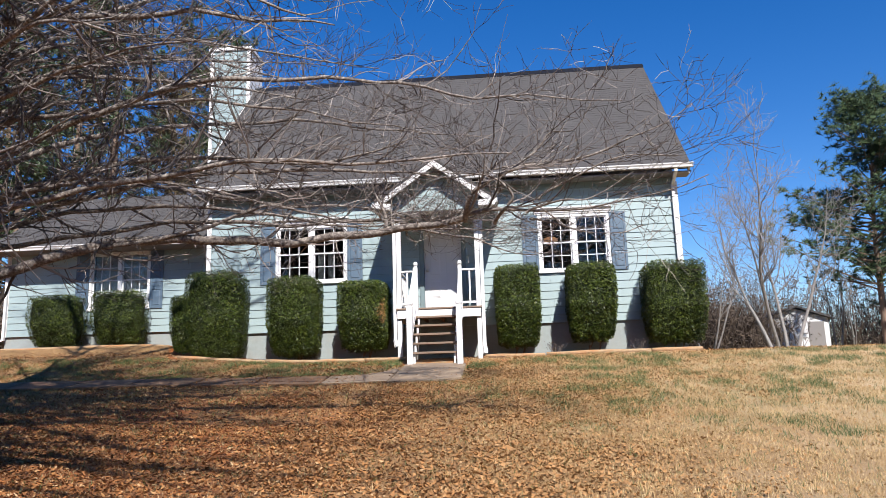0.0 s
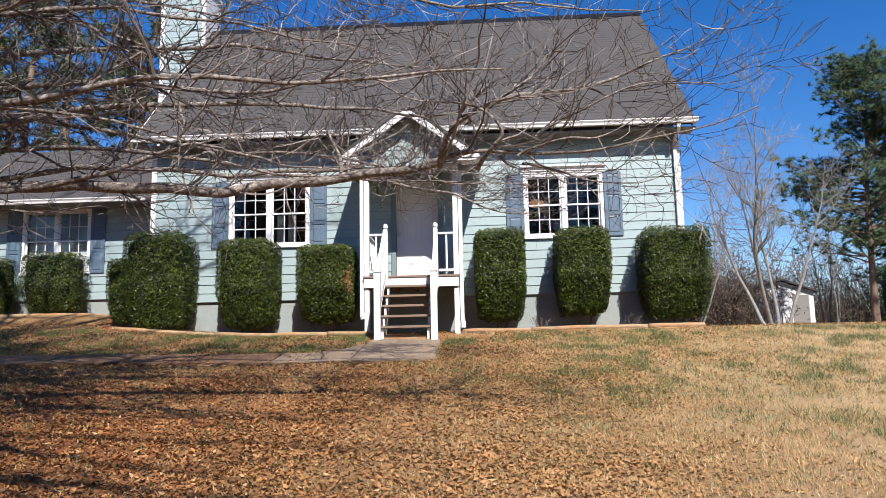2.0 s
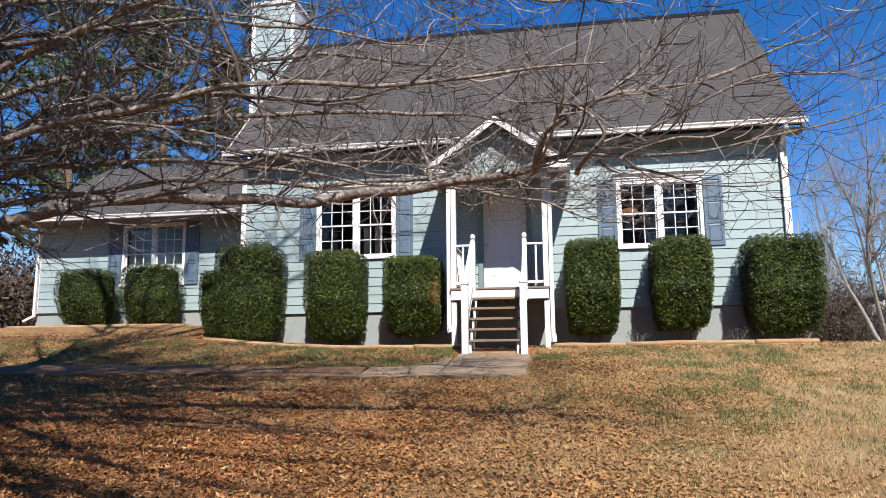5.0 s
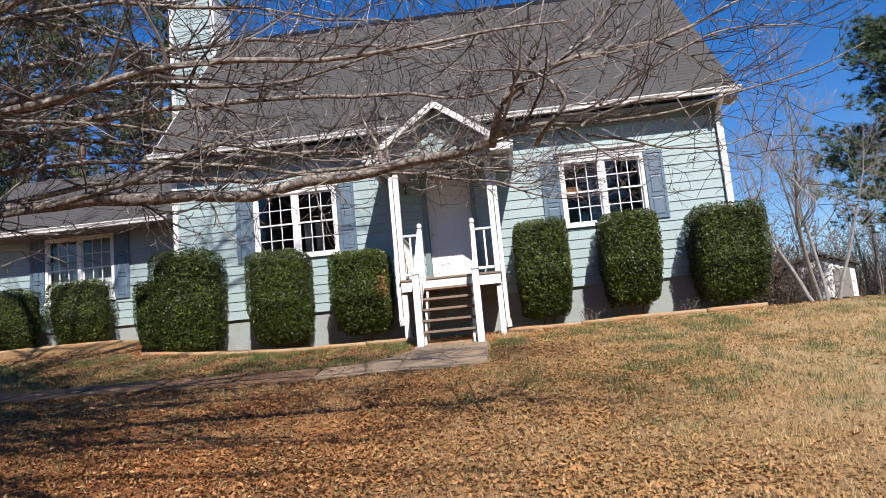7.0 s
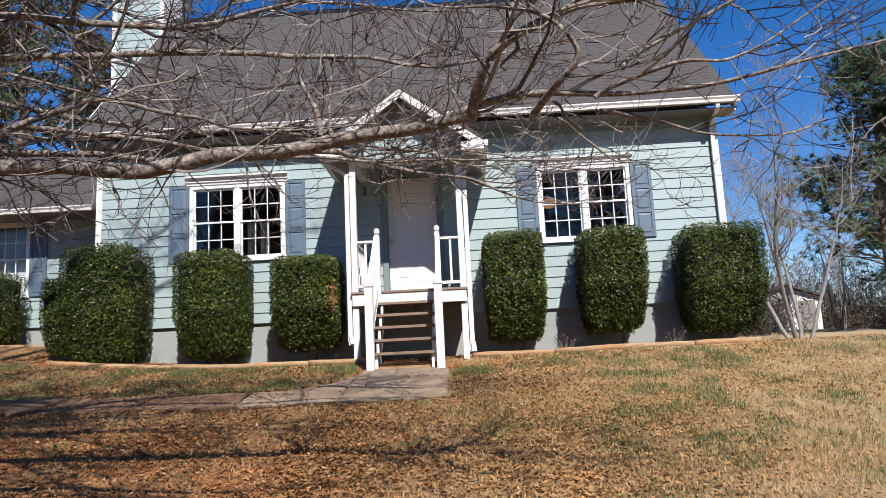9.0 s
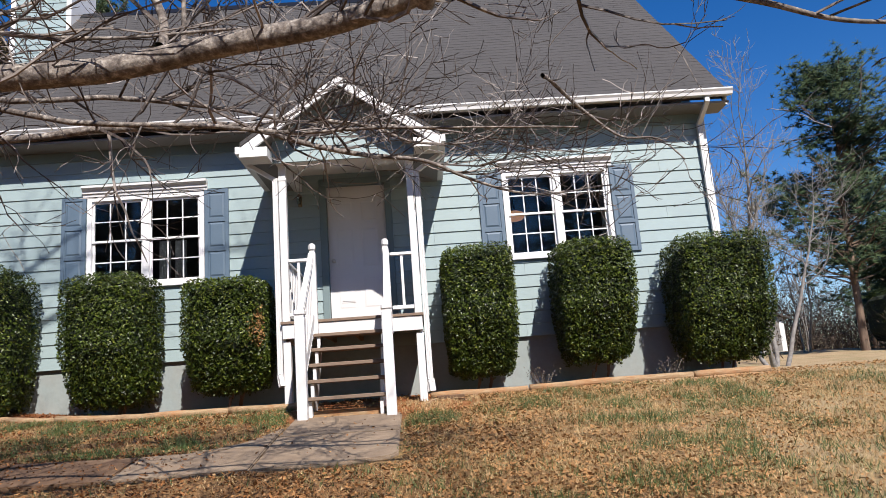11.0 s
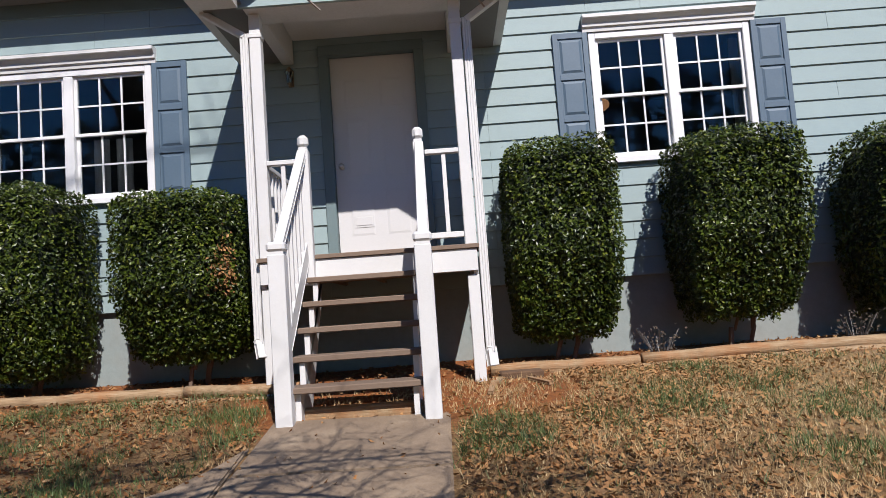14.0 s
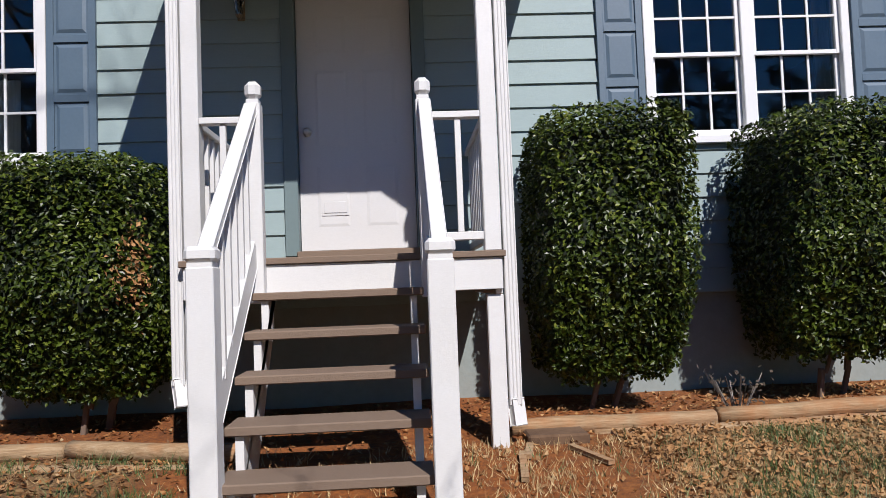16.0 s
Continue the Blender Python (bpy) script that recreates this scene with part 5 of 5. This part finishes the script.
    for ctrl, thick, dense in limbs:
        pts = curve_through(ctrl, 6)
        pts = [p + Vector((0, noise.noise(p * 0.9) * 0.10, noise.noise(p * 1.3 + Vector((5, 0, 0))) * 0.09)) if i else p for i, p in enumerate(pts)]
        rad = [max(0.006, thick * (1 - (0.6 if thick == 0.082 else 0.92) * (i / (len(pts) - 1)) ** 0.9)) for i in range(len(pts))]
        v, f = [], []
        tube(v, f, pts, rad, 9)
        limb = raw("limb", [tuple(Vector(q) - base) for q in v], f, BARK, top, True)
        v, f = [], []
        twigs(r, v, f, pts, rad, 4.6 * dense, 1.3, 2, 0.03, 0.0038)
        tagged(raw("twig_growth", [tuple(Vector(q) - base) for q in v], f, TWIG, limb), kind="stuff")
    return top


bare_yard_tree()


def far_bare_tree(x, y, h, seed, stems, mat, label, spread=0.35, density=1.0, levels=2, fine=0.009):
    base = Vector((x, y, ground_z(x, y) - 0.1))
    top = thing("bare_tree", tuple(base), label, "tree")
    r = random.Random(seed)
    for s in range(stems):
        a = r.uniform(0, 6.28)
        way = Vector((math.cos(a) * spread * r.uniform(0.4, 1.2), math.sin(a) * spread * r.uniform(0.4, 1.2), 1))
        L = h * r.uniform(0.75, 1.02)
        pts = wander(r, base + Vector((math.cos(a), math.sin(a), 0)) * 0.08 * stems, way, L, 12, 0.07, 0.05)
        r0 = 0.0085 * h * r.uniform(0.8, 1.1)
        rad = [max(0.008, r0 * (1 - 0.93 * i / 12)) for i in range(13)]
        v, f = [], []
        tube(v, f, pts, rad, 7)
        stem = raw("trunk", [tuple(Vector(q) - base) for q in v], f, mat, top, True)
        v, f = [], []
        twigs(r, v, f, pts[3:], rad[3:], 2.6 * density, h * 0.26, levels, 0.09, fine)
        tagged(raw("twig_growth", [tuple(Vector(q) - base) for q in v], f, mat, stem), kind="stuff")
    return top


def pine(x, y, h, seed, crown_from, mat, label, width=0.2, clumps=60, lean=0.0):
    """A tall pine: straight trunk, drooping boughs, tufts of needles with gaps."""
    base = Vector((x, y, ground_z(x, y) - 0.1))
    top = thing("pine_tree", tuple(base), label, "tree", "tall pines behind the house")
    r = random.Random(seed)
    pts = wander(r, base, Vector((lean, 0, 1)), h, 12, 0.02, 0.02)
    rad = [max(0.03, 0.014 * h * (1 - 0.9 * i / 12)) for i in range(13)]
    v, f = [], []
    tube(v, f, pts, rad, 8)
    raw("trunk", [tuple(Vector(q) - base) for q in v], f, PINEBARK, top, True)
    bv, bf, nv, nf = [], [], [], []
    for k in range(clumps):
        s = crown_from + (1 - crown_from) * (k + r.random()) / clumps
        i = min(int(s * 12), 11)
        p = pts[i].lerp(pts[i + 1], s * 12 - i)
        a = r.uniform(0, 6.28)
        reach = h * width * (1.0 - 0.72 * ((s - crown_from) / (1 - crown_from)) ** 1.4) * r.uniform(0.45, 1.1)
        q = wander(r, p, Vector((math.cos(a), math.sin(a), 0.25)), reach, 5, 0.12, 0.03)
        tube(bv, bf, q, [0.05 * (1 - 0.15 * j) for j in range(6)], 4)
        for j in range(2, 6):
            for _ in range(4):
                c = q[j] + Vector((r.gauss(0, 0.3), r.gauss(0, 0.3), r.gauss(0.1, 0.2)))
                for _ in range(24):
                    d = Vector((r.gauss(0, 1), r.gauss(0, 1), r.gauss(0.35, 0.8))).normalized()
                    t = d.orthogonal().normalized()
                    L, W = r.uniform(0.2, 0.42), r.uniform(0.018, 0.04)
                    b0 = len(nv)
                    for u in (c - t * W, c + t * W, c + d * L):
                        nv.append(tuple(u - base))
                    nf.append((b0, b0 + 1, b0 + 2))
    tagged(raw("bough_growth", [tuple(Vector(u) - base) for u in bv], bf, PINEBARK, top), kind="stuff")
    tagged(raw("needles", nv, nf, mat, top), kind="stuff")
    return top


far_bare_tree(12.6, 13.0, 9.4, 5, 5, PALEBARK, "pale grey bare tree with several stems beyond lawn", 0.55, 1.2, 2, 0.0065)
far_bare_tree(11.2, 19.0, 6.5, 6, 3, PALEBARK, "pale grey bare young tree at the lawn edge", 0.4, 1.0)
wood_trees = [far_bare_tree(12.0, 25.0, 5.5, 8, 3, BARK, "bare brown tree at the wood edge", 0.4, 0.9, 2, 0.02)]
wood_trees.append(far_bare_tree(18.0, 42.0, 6.5, 12, 2, PALEBARK, "bare grey tree in the woods behind", 0.3, 0.75, 2, 0.024))
for k in range(26):
    x, y = 8 + k * 1.6 + rng.uniform(-1, 1), rng.uniform(33, 48)
    copy_thing(wood_trees[k % 2], pose(x, y, ground_z(x, y) - 0.1, 0, 0, rng.uniform(0, 360)))
far_bare_tree(19.5, 24.0, 7.0, 9, 2, PALEBARK, "tall bare grey tree at the wood edge", 0.25, 0.9)
far_bare_tree(9.8, 28.0, 5.5, 10, 3, BARK, "bare brown tree at the wood edge", 0.4, 1.0)
PINE_LABEL = "tall green pine with an open ragged crown"
right_pine = pine(20.2, 20.5, 13.4, 31, 0.22, NEEDLE, PINE_LABEL, 0.42, 150)
pine(28.5, 33.0, 12.5, 32, 0.15, NEEDLE, "young green pine at the wood edge", 0.3, 80)
pine(23.5, 22.5, 5.6, 35, 0.05, NEEDLE, "low dark green pine at the wood edge", 0.34, 70)
pine(27.5, 24.0, 6.8, 36, 0.05, OLDNEEDLE, "low pine with brown-tinged needles at the wood edge", 0.34, 70)
pine(34.0, 38.0, 14.0, 34, 0.15, NEEDLE, "young green pine at the wood edge", 0.28, 80)
back_pine = pine(-52.0, -44.0, 19.0, 37, 0.12, NEEDLE, "tall green pine across the road", 0.22, 56)
for k in range(27):
    x = -48 + k * 4.0 + rng.uniform(-1.5, 1.5)
    copy_thing(back_pine, pose(x, -41 - rng.uniform(0, 6), -3.2, 0, 0, rng.uniform(0, 360)))
OLD_LABEL = "tall dark pine with brown-tinged needles behind the house"
for k, (x, y, h) in enumerate(((-17.5, 16.0, 20.0), (-22.0, 19.0, 22.0), (-14.0, 21.0, 19.0), (-26.5, 15.0, 20.0), (-19.5, 26.0, 23.0), (-30.0, 24.0, 22.0), (-24.0, 10.0, 16.0), (-16.5, 19.0, 15.0), (-20.5, 13.5, 18.0), (-11.5, 24.0, 15.0), (-25.0, 22.0, 20.0))):
    pine(x, y, h, 50 + k, 0.18, OLDNEEDLE if k % 2 else NEEDLE, OLD_LABEL, 0.21, 52)


# ---- woods and brush in the distance ----
def thicket(name, label, spots, seed, tall, count):
    """A mass of dry stems and leaves, thinning upward."""
    r = random.Random(seed)
    v, f = [], []
    for (xa, ya, xb, yb, h) in spots:
        for _ in range(count):
            s = r.random()
            x, y = xa + (xb - xa) * s + r.gauss(0, 0.8), ya + (yb - ya) * s + r.gauss(0, 1.6)
            z = ground_z(x, y)
            hh = h * r.uniform(0.25, 1.0) * (0.75 + 0.5 * noise.noise((x * 0.35, y * 0.35, seed)))
            p = Vector((x, y, z))
            q = wander(r, p, Vector((r.gauss(0, 0.35), r.gauss(0, 0.35), 1)), max(0.3, hh), 4, 0.22, 0.0)
            w = r.uniform(0.012, 0.03)
            tube(v, f, q, [w, w * 0.8, w * 0.6, w * 0.4, w * 0.25], 3)
            for _ in range(tall):
                c = q[r.randint(1, 4)] + Vector((r.gauss(0, 0.25), r.gauss(0, 0.25), r.gauss(0, 0.25)))
                d = Vector((r.gauss(0, 1), r.gauss(0, 1), r.gauss(0, 1))).normalized()
                t = d.orthogonal().normalized()
                L, W = r.uniform(0.08, 0.28), r.uniform(0.02, 0.06)
                b0 = len(v)
                v += [tuple(c - t * W), tuple(c + t * W), tuple(c + d * L)]
                f.append((b0, b0 + 1, b0 + 2))
    return tagged(raw(name, v, f, BRUSH), label, "brush", kind="stuff")


thicket("brush", "dry brown brush along the edge of the woods", [(7, 22, 15.5, 24, 5.6), (9, 26, 16, 30, 4.2), (9, 38, 30, 36, 7.0), (22.5, 20, 40, 22, 3.4), (30, 20, 45, 26, 3.2), (12, 42, 50, 44, 9.5)], 61, 15, 1150)
thicket("far_woods", "hazy brown leafless woods in the distance", [(-70, 60, -10, 58, 9), (-10, 60, 30, 62, 9), (30, 58, 80, 52, 10), (-60, 35, -28, 45, 8), (40, 40, 80, 30, 7), (-80, -52, 80, -56, 9)], 62, 9, 1000)
thicket("brush_left", "dry brown brush beyond the wing", [(-30, 6, -16, 12, 4.5), (-22, 9, -14.5, 9, 4.6), (-20, 4, -16, 6, 2.4)], 63, 14, 1100)

bush(20.6, 25.6, 20.0, 4.0, ground_z(23, 20) + 0.25, ground_z(23, 20) + 2.7, 41, 9000, "broad dark evergreen bush standing on the far lawn")

# ---- shed ----
shed = thing("garden_shed", (15.5, 30, ground_z(15.5, 30)), "small white garden shed with a grey roof", "shed")
SX1, SY0, SY1 = 22.0, 31.0, 37.0
sz = ground_z(19.5, 31)
bm = bmesh.new()
prism(bm, [(18.2, sz - 0.3), (SX1, sz - 0.2), (SX1, sz + 1.9), (20.0, sz + 2.55), (18.2, sz + 1.9)], "y", SY0, SY1)
part("front_wall", bm, WHITE, shed)
bm = bmesh.new()
prism(bm, [(17.3, sz + 1.70), (20.0, sz + 2.62), (22.3, sz + 1.82), (22.3, sz + 1.92), (20.0, sz + 2.74), (17.3, sz + 1.80)], "y", SY0 - 0.3, SY1 + 0.3)
part("roof", bm, ROOF, shed)
bm = bmesh.new()
box(bm, 20.7, 21.7, SY0 - 0.03, SY0, sz, sz + 1.7)
part("shed_door", bm, SOFFIT, shed)


# ---- leaves and blades on the lawn ----
def on_walk(x, y):
    return (-0.66 < x < 0.68 and -4.68 < y < -2.4) or (-11.6 < x <= -0.66 and walk_edge(x) - 0.82 < y < walk_edge(x) + 0.02) or (-1.2 < x < -0.6 and -3.85 < y < -3.0 and (x + 1.25) ** 2 + (y + 3.0) ** 2 > 0.42)


def lawn(name, label, mat, n, seed, maker, keep):
    r = random.Random(seed)
    v, f = [], []
    made = 0
    while made < n:
        y = -0.15 - 18.5 * r.random() ** 1.2
        x = r.uniform(-13.5, 9.5)
        if not keep(r, x, y):
            continue
        made += 1
        maker(r, v, f, x, y, ground_z(x, y))
    return tagged(raw(name, v, f, mat), label, "ground cover", kind="stuff")


def a_leaf(r, v, f, x, y, z):
    k = 1.25 + 0.35 * smooth_step((-5.5 - y) / 4) * smooth_step((4.0 - x) / 3)
    a, L, W = r.uniform(0, 6.28), k * r.uniform(0.010, 0.026), k * r.uniform(0.005, 0.011)
    up = Vector((r.gauss(0, 0.6), r.gauss(0, 0.6), 1)).normalized()
    t = Vector((math.cos(a), math.sin(a), 0))
    t = (t - up * t.dot(up)).normalized()
    b = up.cross(t)
    c = Vector((x, y, z + r.uniform(0.008, 0.035)))
    i = len(v)
    curl = r.uniform(0.0, 0.011)
    for q in (c - t * L + up * curl, c + b * W, c + t * L + up * curl, c - b * W, ):
        v.append(tuple(q))
    f.extend([(i, i + 1, i + 3), (i + 1, i + 2, i + 3)])


def a_blade(h0, h1, w):
    def make(r, v, f, x, y, z):
        for _ in range(3):
            a = r.uniform(0, 6.28)
            h = r.uniform(h0, h1)
            lean = Vector((r.gauss(0, 0.6), r.gauss(0, 0.6), 1)).normalized()
            s = Vector((math.cos(a), math.sin(a), 0)) * w
            c = Vector((x + r.gauss(0, 0.02), y + r.gauss(0, 0.02), z - 0.005))
            i = len(v)
            for q in (c - s, c + s, c + lean * h):
                v.append(tuple(q))
            f.append((i, i + 1, i + 2))
    return make


def leaf_spot(r, x, y):
    if on_walk(x, y):
        return r.random() < (0.02 if x > -1.0 else 0.10 + 0.5 * smooth_step((-x - 1.0) / 3))
    d = 1 - smooth_step((x + 1.6 * noise.noise((x * 0.4, y * 0.4, 3)) - 1.4) / 3.6)
    if y > -1.15:
        return r.random() < 0.12
    if -1.1 < x < 1.6 and y > -2.4:
        return r.random() < 0.06
    d = max(d, 0.45 * smooth_step((7.5 - x) / 3) * smooth_step((y + 7.5) / 3))
    if x < -0.7 and y > -3.7:
        d *= 0.35
    if x < -0.8 and -7.4 < y < -4.6:
        d *= 0.42 + 0.5 * smooth_step(noise.noise((x * 0.9, y * 0.9, 30)) * 2)
    return r.random() < max(0.05, d) * (0.4 + 0.6 * smooth_step(0.5 + 1.2 * noise.noise((x * 0.8, y * 0.8, 9))))


def green_spot(r, x, y):
    if on_walk(x, y):
        return False
    g = smooth_step((noise.noise((x * 0.45, y * 0.6, 17)) + 0.12 + 0.30 * smooth_step((y + 8.5) / 4)) * 1.5)
    if -0.75 < x < 0.62 and y > -2.6:
        return False
    if (x - 0.9) ** 2 + (y + 2.95) ** 2 < 0.16:
        return True
    if y > -1.3:
        return False
    if x < -0.7 and y > -3.7:
        g = 0.45 + 0.55 * g
    g *= 1 - 0.92 * smooth_step((1.2 - x) / 1.5) * smooth_step((-3.9 - y) / 0.8)
    g *= smooth_step(0.35 + 1.5 * noise.noise((x * 2.1, y * 2.1, 5)))
    return r.random() < g * smooth_step((y + 10) / 2.0) * 0.9 + 0.02


lawn("fallen_leaves", "brown and tan fallen leaves strewn over the lawn", LITTER, 270000, 71, a_leaf, leaf_spot)
lawn("dry_grass", "short dry straw-coloured winter grass", STRAW, 105000, 72, a_blade(0.03, 0.075, 0.0035), lambda r, x, y: y < -1.3 and not on_walk(x, y) and r.random() < (0.16 + 0.84 * smooth_step((x + 0.5) / 3)) * (0.35 + 0.65 * smooth_step(0.5 + 1.6 * noise.noise((x * 1.7, y * 1.7, 40)))))
lawn("green_grass", "tufts of green grass in the winter lawn", GRASS, 36000, 73, a_blade(0.04, 0.12, 0.0035), green_spot)

# ---- siding boards ----
SH = 0.385
lap_boards(front, XL + 0.10, -1.2, 0.0, SILL, 4.17, [WIN_L], 81)
lap_boards(front, -1.2, 1.2, 0.0, SILL, 4.17, [(DOOR[0] - 0.11, DOOR[1] + 0.11, DOOR[2] - 0.05, DOOR[3] + 0.12)], 82)
lap_boards(front, 1.2, XR - 0.10, 0.0, SILL, 4.17, [WIN_R], 83)
lap_boards(wing_front, WXL + 0.10, XL - 0.002, WY, WSILL, 3.5, [WIN_W], 84)
